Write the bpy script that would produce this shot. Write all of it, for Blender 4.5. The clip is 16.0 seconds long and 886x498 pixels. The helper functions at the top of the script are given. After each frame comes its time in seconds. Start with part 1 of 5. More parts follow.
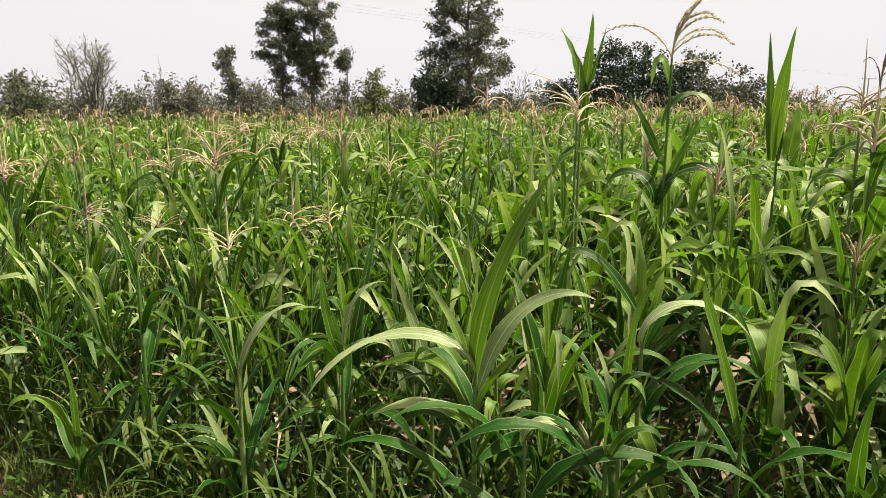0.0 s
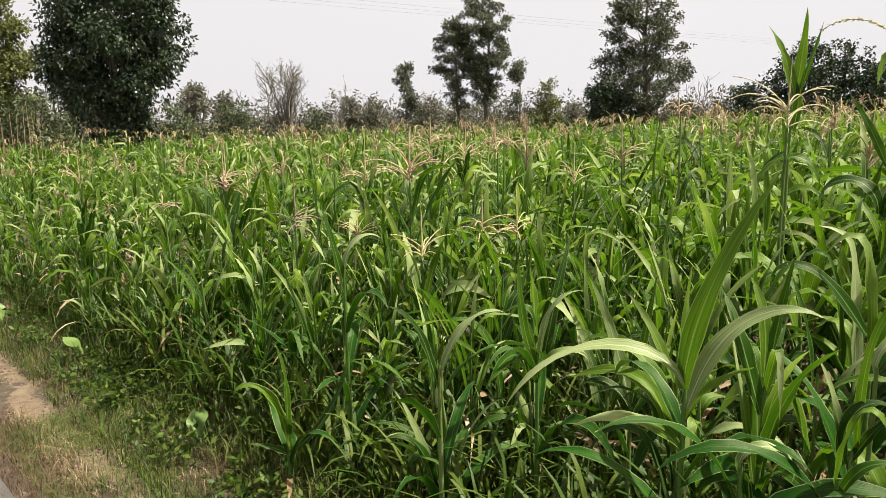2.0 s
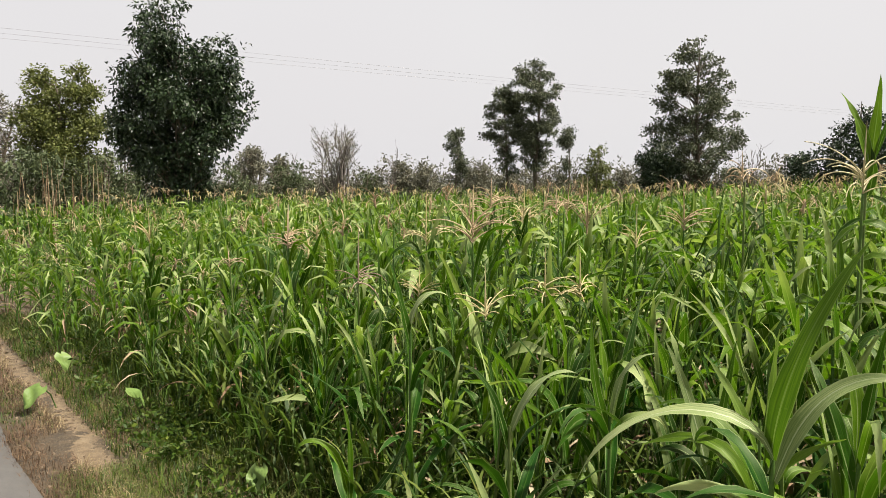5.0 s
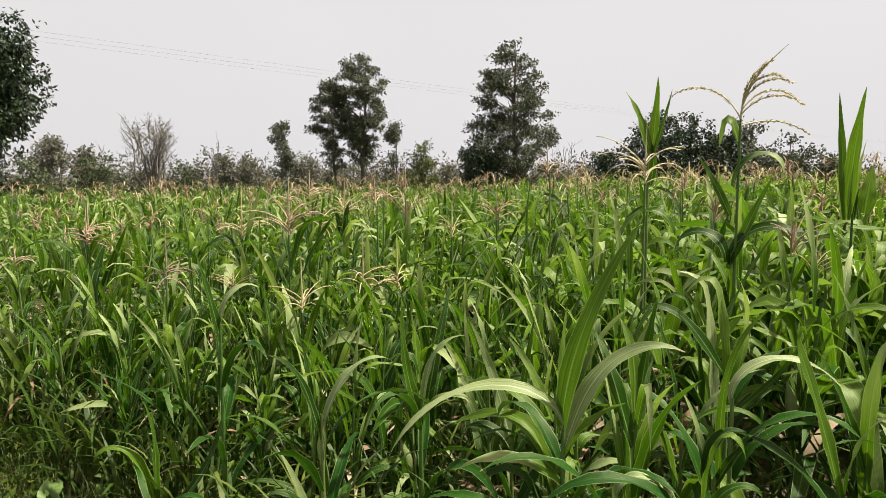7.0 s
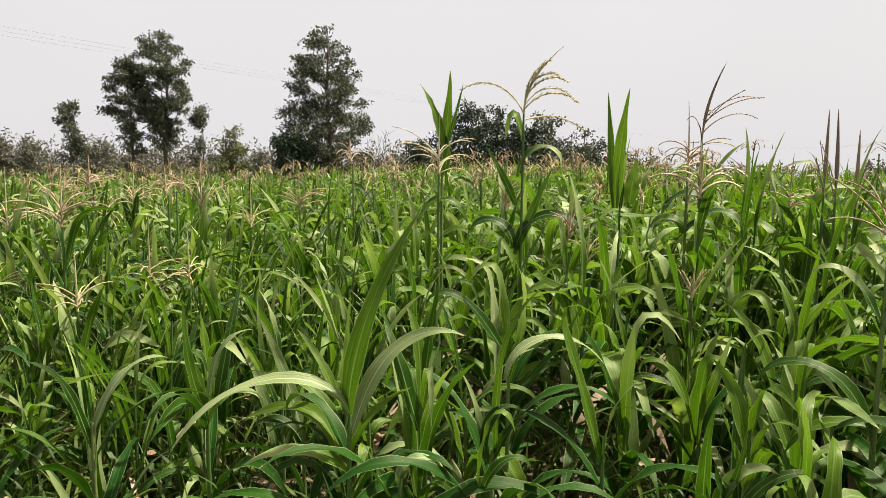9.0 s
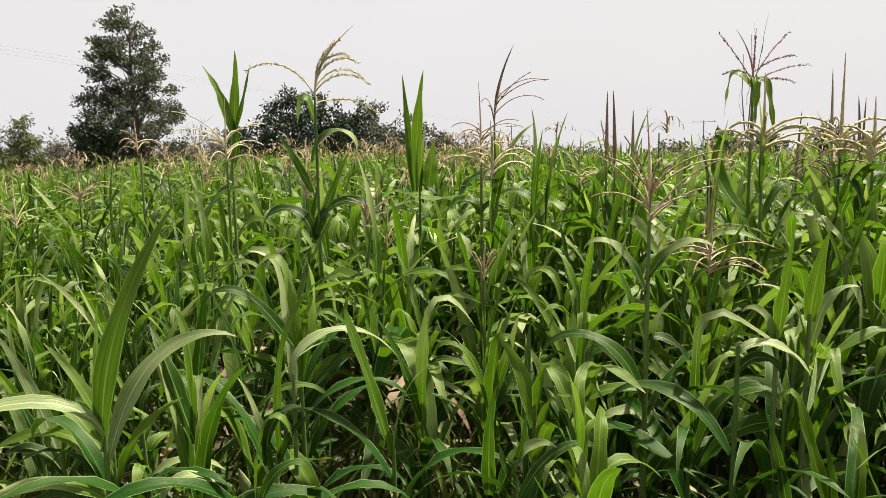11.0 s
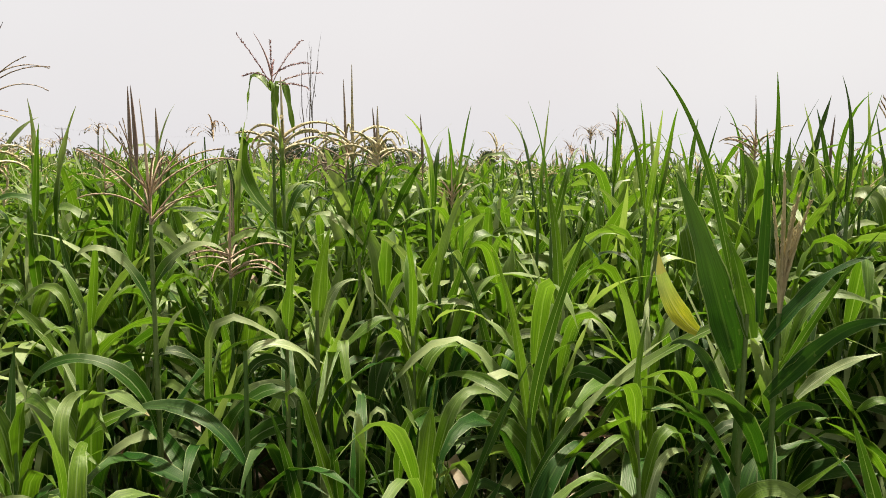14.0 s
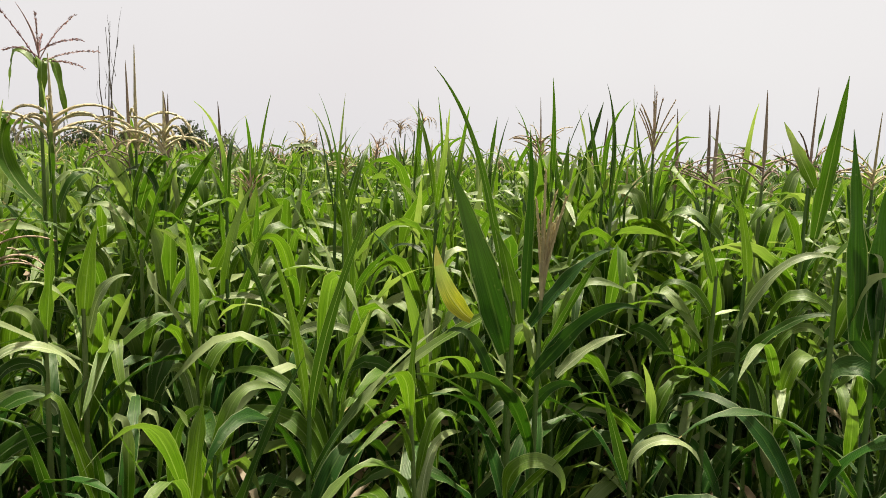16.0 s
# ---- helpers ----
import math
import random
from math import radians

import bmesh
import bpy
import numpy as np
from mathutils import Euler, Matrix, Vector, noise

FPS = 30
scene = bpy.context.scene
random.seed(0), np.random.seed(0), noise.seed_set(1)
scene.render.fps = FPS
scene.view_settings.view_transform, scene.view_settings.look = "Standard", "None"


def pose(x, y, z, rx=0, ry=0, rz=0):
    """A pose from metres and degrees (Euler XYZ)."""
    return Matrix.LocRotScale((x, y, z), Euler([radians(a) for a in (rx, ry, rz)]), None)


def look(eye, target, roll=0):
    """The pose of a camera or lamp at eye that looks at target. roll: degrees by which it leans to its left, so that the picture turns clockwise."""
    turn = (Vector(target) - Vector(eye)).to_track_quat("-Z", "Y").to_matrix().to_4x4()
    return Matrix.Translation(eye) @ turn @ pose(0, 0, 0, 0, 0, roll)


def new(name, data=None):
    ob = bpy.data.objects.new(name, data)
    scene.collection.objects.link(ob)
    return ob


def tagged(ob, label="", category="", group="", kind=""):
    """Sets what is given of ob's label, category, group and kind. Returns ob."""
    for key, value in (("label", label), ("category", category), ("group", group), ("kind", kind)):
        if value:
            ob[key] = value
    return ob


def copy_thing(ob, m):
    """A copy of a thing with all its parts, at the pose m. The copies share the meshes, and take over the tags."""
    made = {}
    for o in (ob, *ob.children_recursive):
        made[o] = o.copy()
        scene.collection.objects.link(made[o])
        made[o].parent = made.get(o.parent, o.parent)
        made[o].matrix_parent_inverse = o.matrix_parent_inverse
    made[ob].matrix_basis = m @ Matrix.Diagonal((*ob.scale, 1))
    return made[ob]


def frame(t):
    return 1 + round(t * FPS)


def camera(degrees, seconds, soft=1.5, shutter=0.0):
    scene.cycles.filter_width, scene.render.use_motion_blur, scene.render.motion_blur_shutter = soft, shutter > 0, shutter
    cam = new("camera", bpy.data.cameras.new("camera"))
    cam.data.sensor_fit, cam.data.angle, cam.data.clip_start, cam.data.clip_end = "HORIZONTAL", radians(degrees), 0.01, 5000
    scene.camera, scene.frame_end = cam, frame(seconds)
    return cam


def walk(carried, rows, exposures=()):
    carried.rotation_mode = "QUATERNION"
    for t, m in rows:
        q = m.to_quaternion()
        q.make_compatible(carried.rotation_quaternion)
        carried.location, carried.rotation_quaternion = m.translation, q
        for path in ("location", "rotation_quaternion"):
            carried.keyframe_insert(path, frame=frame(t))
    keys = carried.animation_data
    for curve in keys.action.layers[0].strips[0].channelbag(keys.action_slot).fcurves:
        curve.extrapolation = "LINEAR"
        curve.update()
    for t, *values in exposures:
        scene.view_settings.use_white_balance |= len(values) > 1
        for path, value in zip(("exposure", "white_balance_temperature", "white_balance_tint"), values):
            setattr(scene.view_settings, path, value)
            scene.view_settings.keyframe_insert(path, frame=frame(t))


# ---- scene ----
cam = camera(63.8, 16.0, soft=0.8)
PATH = [
    (0, (0.5482, -0.2349, 1.5026), (0.4937, 1.7248, 1.1067), 0.31),
    (0.5, (0.5022, -0.2316, 1.4993), (0.2931, 1.7206, 1.1181), -0.39),
    (1, (0.4808, -0.2369, 1.4974), (0.1206, 1.6937, 1.1189), -1.38),
    (1.5, (0.4647, -0.2401, 1.4977), (0.0128, 1.6724, 1.1258), -1.41),
    (2, (0.4444, -0.2518, 1.4957), (-0.0720, 1.6458, 1.1315), -1.06),
    (2.5, (0.4207, -0.2527, 1.4876), (-0.1384, 1.6410, 1.1693), -1.03),
    (3, (0.4068, -0.2558, 1.4856), (-0.2030, 1.6299, 1.2171), -0.79),
    (3.5, (0.3907, -0.2622, 1.4826), (-0.2883, 1.6050, 1.2531), -0.53),
    (3.7, (0.3875, -0.2718, 1.4835), (-0.2976, 1.5978, 1.2959), -0.62),
    (5.8, (0.3539, -0.2852, 1.4582), (-0.2213, 1.6218, 1.2781), -0.31),
    (6, (0.3708, -0.2829, 1.4505), (-0.1708, 1.6347, 1.2787), -0.44),
    (6.5, (0.4062, -0.2765, 1.4532), (0.0495, 1.6822, 1.2628), 0.03),
    (7, (0.4308, -0.2809, 1.4558), (0.2497, 1.7007, 1.2540), -0.09),
    (7.5, (0.4513, -0.3014, 1.4646), (0.4537, 1.6846, 1.2278), 0.39),
    (8, (0.4897, -0.3013, 1.4606), (0.6074, 1.6848, 1.2566), 0.32),
    (8.2, (0.4897, -0.3046, 1.4638), (0.6475, 1.6781, 1.2534), 0.50),
    (10.5, (0.6766, -0.2243, 1.4544), (1.3333, 1.6453, 1.1838), -0.65),
    (11, (0.7118, -0.2211, 1.4527), (1.4842, 1.6038, 1.1821), -0.80),
    (11.5, (0.7547, -0.2148, 1.4574), (1.6502, 1.5535, 1.1903), -1.04),
    (12, (0.7938, -0.2068, 1.4343), (1.8073, 1.4954, 1.1601), -0.08),
    (12.5, (0.8257, -0.2014, 1.4296), (1.9599, 1.4260, 1.1740), 0.50),
    (13, (0.8588, -0.2078, 1.4277), (2.1173, 1.3248, 1.1680), 0.07),
    (13.5, (0.9077, -0.2118, 1.4128), (2.3793, 1.1140, 1.1360), 0.86),
    (14, (0.9453, -0.2365, 1.4212), (2.5970, 0.8631, 1.1709), 0.38),
    (14.5, (0.9634, -0.2643, 1.4192), (2.7151, 0.6665, 1.1635), 1.31),
    (15, (0.9699, -0.2900, 1.4217), (2.7779, 0.5232, 1.1572), 2.04),
    (15.5, (0.9774, -0.3092, 1.4212), (2.8195, 0.4285, 1.1719), 1.97),
    (16, (0.9743, -0.3350, 1.4293), (2.8467, 0.3164, 1.1653), 1.99),
]
walk(cam, [(t, look(eye, target, roll)) for t, eye, target, roll in PATH], [(0.0, 1.22), (1.5, 1.20), (2.5, 1.13), (3.5, 1.10), (6.0, 1.02), (8.0, 1.03), (10.5, 1.09), (13.0, 1.09), (16.0, 1.05)])

# ---- world, sun and exposure ----
world = bpy.data.worlds.new("sky")
scene.world = world
world.use_nodes = True
wn, wl = world.node_tree.nodes, world.node_tree.links
wn.clear()
sky = wn.new("ShaderNodeTexSky")
sky.sky_type, sky.sun_disc = "NISHITA", False
sky.sun_elevation, sky.sun_rotation = radians(62), radians(80)
sky.dust_density, sky.air_density = 8.0, 1.5
sky_scale = wn.new("ShaderNodeVectorMath")
sky_scale.operation = "MULTIPLY"
sky_scale.inputs[1].default_value = (0.122, 0.10, 0.078)
wl.new(sky.outputs[0], sky_scale.inputs[0])
# thin white overcast: faintly mottled haze over nearly all of the blue
w_co = wn.new("ShaderNodeTexCoord")
w_no = wn.new("ShaderNodeTexNoise")
w_no.inputs["Scale"].default_value, w_no.inputs["Detail"].default_value = 1.6, 3.0
wl.new(w_co.outputs["Generated"], w_no.inputs["Vector"])
w_ramp = wn.new("ShaderNodeValToRGB")
w_ramp.color_ramp.elements[0].position, w_ramp.color_ramp.elements[1].position = 0.3, 0.75
w_ramp.color_ramp.elements[0].color = (0.845, 0.82, 0.84, 1)
w_ramp.color_ramp.elements[1].color = (0.895, 0.885, 0.895, 1)
wl.new(w_no.outputs["Fac"], w_ramp.inputs[0])
w_mix = wn.new("ShaderNodeMix")
w_mix.data_type = "RGBA"
# the haze is thickest low down and thins towards the zenith
w_up = wn.new("ShaderNodeSeparateXYZ")
wl.new(w_co.outputs["Generated"], w_up.inputs[0])
w_thin = wn.new("ShaderNodeMapRange")
w_thin.interpolation_type = "SMOOTHSTEP"
w_thin.inputs[1].default_value, w_thin.inputs[2].default_value = 0.30, 0.85
w_thin.inputs[3].default_value, w_thin.inputs[4].default_value = 0.9, 0.3
wl.new(w_up.outputs[2], w_thin.inputs[0])
wl.new(w_thin.outputs[0], w_mix.inputs[0])
wl.new(sky_scale.outputs[0], w_mix.inputs[6])
wl.new(w_ramp.outputs[0], w_mix.inputs[7])
w_bg = wn.new("ShaderNodeBackground")
wl.new(w_mix.outputs[2], w_bg.inputs[0])
w_bg.inputs[1].default_value = 0.485
w_out = wn.new("ShaderNodeOutputWorld")
wl.new(w_bg.outputs[0], w_out.inputs[0])

sun_data = bpy.data.lights.new("sun", "SUN")
sun_data.energy, sun_data.angle, sun_data.color = 5.0, radians(1.5), (1.0, 0.95, 0.86)
sun = new("sun", sun_data)
SUN_EL, SUN_AZ = radians(62), radians(80)
sun.matrix_world = look((60 * math.sin(SUN_AZ) * math.cos(SUN_EL), 60 * math.cos(SUN_AZ) * math.cos(SUN_EL), 60 * math.sin(SUN_EL)), (0, 0, 0))


# ---- materials ----
def material(name):
    m = bpy.data.materials.new(name)
    m.use_nodes = True
    n, l = m.node_tree.nodes, m.node_tree.links
    b = n["Principled BSDF"]
    return m, n, l, b, n["Material Output"]


def ramp(n, l, fac, stops):
    r = n.new("ShaderNodeValToRGB")
    e = r.color_ramp.elements
    while len(e) < len(stops):
        e.new(0.5)
    for k, (p, c) in enumerate(stops):
        e[k].position, e[k].color = p, (*c, 1)
    l.new(fac, r.inputs[0])
    return r.outputs[0]


def maths(n, l, op, a, b=None):
    k = n.new("ShaderNodeMath")
    k.operation = op
    for i, v in enumerate((a, b)):
        if v is None:
            continue
        if isinstance(v, (int, float)):
            k.inputs[i].default_value = v
        else:
            l.new(v, k.inputs[i])
    return k.outputs[0]


def mix(n, l, fac, a, b, mode="MIX"):
    k = n.new("ShaderNodeMix")
    k.data_type, k.blend_type = "RGBA", mode
    for i, v in ((0, fac), (6, a), (7, b)):
        if isinstance(v, (int, float)):
            k.inputs[i].default_value = v
        elif isinstance(v, tuple):
            k.inputs[i].default_value = (*v, 1)
        else:
            l.new(v, k.inputs[i])
    return k.outputs[2]


def chance(n, l):
    """A random number for each piece: of its object and of its island together."""
    o, g = n.new("ShaderNodeObjectInfo"), n.new("ShaderNodeNewGeometry")
    return maths(n, l, "FRACT", maths(n, l, "ADD", o.outputs["Random"], g.outputs["Random Per Island"]))


def noise_of(n, l, scale, detail=3.0, rough=0.55, coord="Object", stretch=None):
    c = n.new("ShaderNodeTexCoord")
    k = n.new("ShaderNodeTexNoise")
    k.inputs["Scale"].default_value, k.inputs["Detail"].default_value, k.inputs["Roughness"].default_value = scale, detail, rough
    if stretch:
        mp = n.new("ShaderNodeMapping")
        mp.inputs["Scale"].default_value = stretch
        l.new(c.outputs[coord], mp.inputs[0])
        l.new(mp.outputs[0], k.inputs["Vector"])
    else:
        l.new(c.outputs[coord], k.inputs["Vector"])
    return k.outputs["Fac"]


def bump(n, l, b, height, strength=0.3, distance=0.01):
    k = n.new("ShaderNodeBump")
    k.inputs["Strength"].default_value, k.inputs["Distance"].default_value = strength, distance
    l.new(height, k.inputs["Height"])
    l.new(k.outputs[0], b.inputs["Normal"])


def see_through(n, l, b, out, colour, share):
    """Thin leaf: part of the light comes through it."""
    t, s = n.new("ShaderNodeBsdfTranslucent"), n.new("ShaderNodeMixShader")
    l.new(colour, t.inputs[0])
    s.inputs[0].default_value = share
    l.new(b.outputs[0], s.inputs[1])
    l.new(t.outputs[0], s.inputs[2])
    l.new(s.outputs[0], out.inputs[0])


def leaf_material(name, stops, rib=(0.26, 0.32, 0.14), share=0.34, gloss=0.5, tip=0.0, blotch=(0.03, 0.07, 0.005), glow=0.5, pale=0.85, spec=0.3):
    m, n, l, b, out = material(name)
    r = chance(n, l)
    base = ramp(n, l, r, stops)
    uv = n.new("ShaderNodeTexCoord").outputs["UV"]
    sp = n.new("ShaderNodeSeparateXYZ")
    l.new(uv, sp.inputs[0])
    u, v = sp.outputs[0], sp.outputs[1]
    off = maths(n, l, "ABSOLUTE", maths(n, l, "SUBTRACT", u, 0.5))
    # parallel veins along the blade and blotches on it
    veins = maths(n, l, "SINE", maths(n, l, "MULTIPLY", u, 95.0))
    veins = maths(n, l, "MULTIPLY_ADD", veins, 0.5)
    n[veins.node.name].inputs[2].default_value = 0.5
    blot = noise_of(n, l, 9.0, 4.0, 0.6)
    col = mix(n, l, maths(n, l, "MULTIPLY", blot, 0.65), base, blotch, "MIX")
    col = mix(n, l, maths(n, l, "MULTIPLY", veins, 0.045), col, (0.03, 0.07, 0.012))
    # long streaks between the veins
    at = n.new("ShaderNodeCombineXYZ")
    l.new(maths(n, l, "MULTIPLY", u, 17.0), at.inputs[0])
    l.new(maths(n, l, "MULTIPLY", v, 3.2), at.inputs[1])
    l.new(maths(n, l, "MULTIPLY", r, 61.0), at.inputs[2])
    streak = n.new("ShaderNodeTexNoise")
    streak.inputs["Scale"].default_value, streak.inputs["Detail"].default_value, streak.inputs["Roughness"].default_value = 1.0, 4.0, 0.65
    l.new(at.outputs[0], streak.inputs["Vector"])
    streak = streak.outputs["Fac"]
    col = mix(n, l, 1.0, col, ramp(n, l, streak, [(0.28, (0.42, 0.5, 0.4)), (0.5, (0.92, 0.94, 0.9)), (0.72, (1.75, 1.5, 1.6))]), "MULTIPLY")
    fine = noise_of(n, l, 55.0, 2.0)
    col = mix(n, l, maths(n, l, "MULTIPLY", maths(n, l, "GREATER_THAN", fine, 0.7), 0.12), col, (0.30, 0.30, 0.12))
    # outer half of some blades paler: sunlit sheen of bent tips put into colour
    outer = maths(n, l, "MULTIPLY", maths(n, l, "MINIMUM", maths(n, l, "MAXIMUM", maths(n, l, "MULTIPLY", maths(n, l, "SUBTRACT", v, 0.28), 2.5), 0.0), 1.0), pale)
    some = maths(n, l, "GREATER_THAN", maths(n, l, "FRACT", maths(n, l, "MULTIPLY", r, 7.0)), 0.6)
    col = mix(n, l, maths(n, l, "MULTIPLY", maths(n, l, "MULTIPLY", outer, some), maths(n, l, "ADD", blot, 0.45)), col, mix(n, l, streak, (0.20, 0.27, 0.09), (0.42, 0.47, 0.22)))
    # dust and olive-brown stains
    stain = noise_of(n, l, 4.0, 5.0, 0.7)
    col = mix(n, l, maths(n, l, "MULTIPLY", maths(n, l, "MINIMUM", maths(n, l, "MAXIMUM", maths(n, l, "MULTIPLY", maths(n, l, "SUBTRACT", stain, 0.52), 5.0), 0.0), 1.0), 0.08), col, (0.16, 0.15, 0.06))
    # dry edge near the tip on some blades
    dry = maths(n, l, "MULTIPLY", maths(n, l, "GREATER_THAN", maths(n, l, "ADD", v, maths(n, l, "MULTIPLY", blot, 0.25)), 1.13 - tip), 0.8)
    col = mix(n, l, dry, col, (0.38, 0.28, 0.13))
    mid = maths(n, l, "MULTIPLY", maths(n, l, "LESS_THAN", off, 0.034), maths(n, l, "SUBTRACT", 0.8, maths(n, l, "MULTIPLY", v, 0.75)))
    col = mix(n, l, mid, col, rib)
    # thin pale margin
    col = mix(n, l, maths(n, l, "MULTIPLY", maths(n, l, "GREATER_THAN", off, 0.455), 0.35), col, (0.36, 0.42, 0.20))
    l.new(col, b.inputs["Base Color"])
    l.new(maths(n, l, "ADD", maths(n, l, "ADD", maths(n, l, "MULTIPLY", stain, 0.25), maths(n, l, "MULTIPLY", streak, 0.25)), gloss - 0.28), b.inputs["Roughness"])
    b.inputs["Specular IOR Level"].default_value = spec
    b.inputs["Specular Tint"].default_value = (0.97, 1.0, 0.62, 1)
    bump(n, l, b, maths(n, l, "ADD", maths(n, l, "ADD", veins, maths(n, l, "MULTIPLY", streak, 2.5)), maths(n, l, "MULTIPLY", off, -3.0)), 0.2, 0.002)
    thr = mix(n, l, glow, mix(n, l, 1.0, col, (2.0, 2.1, 0.8), "MULTIPLY"), (0.120, 0.262, 0.010))
    see_through(n, l, b, out, thr, share)
    return m


def plain_material(name, stops, rough=0.8, scale=12.0, relief=0.3, depth=0.01, share=0.0, stretch=None, spec=0.3):
    m, n, l, b, out = material(name)
    r = chance(n, l)
    f = noise_of(n, l, scale, 5.0, 0.65, stretch=stretch)
    f2 = noise_of(n, l, scale * 6, 3.0, 0.6, stretch=stretch)
    k = maths(n, l, "ADD", maths(n, l, "MULTIPLY", r, 0.45), maths(n, l, "ADD", maths(n, l, "MULTIPLY", f, 0.45), maths(n, l, "MULTIPLY", f2, 0.15)))
    col = ramp(n, l, k, stops)
    l.new(col, b.inputs["Base Color"])
    b.inputs["Roughness"].default_value = rough
    b.inputs["Specular IOR Level"].default_value = spec
    bump(n, l, b, maths(n, l, "ADD", f, f2), relief, depth)
    if share:
        see_through(n, l, b, out, col, share)
    return m


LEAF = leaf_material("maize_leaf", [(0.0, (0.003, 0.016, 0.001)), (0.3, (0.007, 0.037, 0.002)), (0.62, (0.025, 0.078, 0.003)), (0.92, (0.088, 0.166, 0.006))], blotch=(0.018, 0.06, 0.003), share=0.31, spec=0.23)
# deep green that holds the shade of low and backlit leaves
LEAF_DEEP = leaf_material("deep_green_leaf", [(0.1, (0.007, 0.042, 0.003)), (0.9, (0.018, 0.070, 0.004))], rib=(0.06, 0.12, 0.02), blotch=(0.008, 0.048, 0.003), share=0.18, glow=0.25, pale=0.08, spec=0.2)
# yellow-green young leaf, brightened to carry the light on the upper canopy
LEAF_FRESH_LIT = leaf_material("fresh_lit_leaf", [(0.1, (0.052, 0.120, 0.006)), (0.9, (0.095, 0.170, 0.009))], blotch=(0.062, 0.122, 0.007), rib=(0.22, 0.30, 0.10), share=0.31, pale=0.3)
# upper faces turned to the sky: their bright sheen is painted as pale green
LEAF_SHEEN = leaf_material("pale_sheen_leaf", [(0.1, (0.17, 0.22, 0.09)), (0.9, (0.25, 0.30, 0.14))], rib=(0.5, 0.54, 0.36), blotch=(0.15, 0.21, 0.08), share=0.2, gloss=0.45)
LEAF_YELLOW = leaf_material("yellowed_leaf", [(0.2, (0.52, 0.40, 0.03)), (0.8, (0.42, 0.38, 0.04))], rib=(0.5, 0.45, 0.2), tip=0.25, blotch=(0.30, 0.24, 0.03))
LEAF_DRY = plain_material("dry_leaf", [(0.15, (0.08, 0.045, 0.025)), (0.45, (0.20, 0.13, 0.072)), (0.7, (0.36, 0.28, 0.175)), (0.9, (0.46, 0.40, 0.29))], share=0.15)
STALK = plain_material("stalk", [(0.2, (0.035, 0.085, 0.012)), (0.55, (0.07, 0.135, 0.022)), (0.85, (0.15, 0.18, 0.055))], rough=0.55, scale=20.0)
TASSEL_PINK = plain_material("tassel_pink", [(0.15, (0.25, 0.155, 0.105)), (0.5, (0.42, 0.315, 0.205)), (0.85, (0.58, 0.48, 0.31))], share=0.15, scale=30)
TASSEL_GOLD = plain_material("tassel_gold", [(0.15, (0.36, 0.30, 0.14)), (0.5, (0.50, 0.43, 0.22)), (0.85, (0.62, 0.56, 0.34))], share=0.22, scale=30)
TASSEL_PURPLE = plain_material("tassel_purple", [(0.15, (0.19, 0.09, 0.09)), (0.5, (0.31, 0.175, 0.165)), (0.85, (0.46, 0.32, 0.27))], share=0.1, scale=30)
TASSEL_CREAM = plain_material("tassel_cream", [(0.15, (0.42, 0.345, 0.19)), (0.5, (0.57, 0.50, 0.30)), (0.85, (0.70, 0.64, 0.43))], share=0.2, scale=30)
TASSEL_DARK = plain_material("tassel_dark", [(0.15, (0.15, 0.10, 0.08)), (0.5, (0.25, 0.18, 0.135)), (0.85, (0.38, 0.30, 0.21))], share=0.1, scale=30)
HUSK = plain_material("husk", [(0.2, (0.10, 0.15, 0.04)), (0.5, (0.17, 0.22, 0.07)), (0.8, (0.28, 0.27, 0.12))], rough=0.6, scale=25, share=0.1)
GRASS = plain_material("grass", [(0.2, (0.014, 0.036, 0.003)), (0.5, (0.040, 0.080, 0.006)), (0.75, (0.095, 0.128, 0.016)), (0.9, (0.18, 0.16, 0.05))], rough=0.55, scale=3.0, share=0.3)
GRASS_DRY = plain_material("grass_dry", [(0.2, (0.04, 0.023, 0.013)), (0.5, (0.1, 0.062, 0.036)), (0.75, (0.175, 0.118, 0.07)), (0.9, (0.28, 0.21, 0.13))], rough=0.8, scale=3.0, share=0.2)
GRASS_STRAW = plain_material("straw", [(0.2, (0.11, 0.075, 0.04)), (0.5, (0.22, 0.165, 0.09)), (0.8, (0.38, 0.31, 0.18))], rough=0.8, scale=3.0, share=0.15)
GRASS_PALE = plain_material("short_turf", [(0.2, (0.036, 0.058, 0.008)), (0.5, (0.082, 0.106, 0.020)), (0.75, (0.14, 0.138, 0.042)), (0.9, (0.21, 0.172, 0.08))], rough=0.7, scale=3.0, share=0.25)
TARO = plain_material("broad_leaf", [(0.1, (0.08, 0.14, 0.03)), (0.5, (0.15, 0.23, 0.06)), (0.9, (0.26, 0.30, 0.11))], rough=0.45, scale=14.0, share=0.25)
BARK = plain_material("bark", [(0.1, (0.05, 0.04, 0.03)), (0.5, (0.12, 0.10, 0.075)), (0.9, (0.22, 0.19, 0.15))], rough=0.9, scale=6.0, relief=0.6, depth=0.03, stretch=(1, 1, 0.25))
BARK_PALE = plain_material("pale_bark", [(0.1, (0.10, 0.09, 0.08)), (0.5, (0.16, 0.14, 0.125)), (0.9, (0.24, 0.215, 0.19))], rough=0.9, scale=6.0)
METAL = plain_material("galvanised_steel", [(0.2, (0.16, 0.16, 0.17)), (0.8, (0.3, 0.3, 0.31))], rough=0.5, scale=8.0)
LEAVES_DARK = plain_material("dark_foliage", [(0.15, (0.008, 0.019, 0.007)), (0.5, (0.017, 0.034, 0.011)), (0.85, (0.036, 0.06, 0.02))], rough=0.42, scale=2.0, share=0.1, spec=0.4)
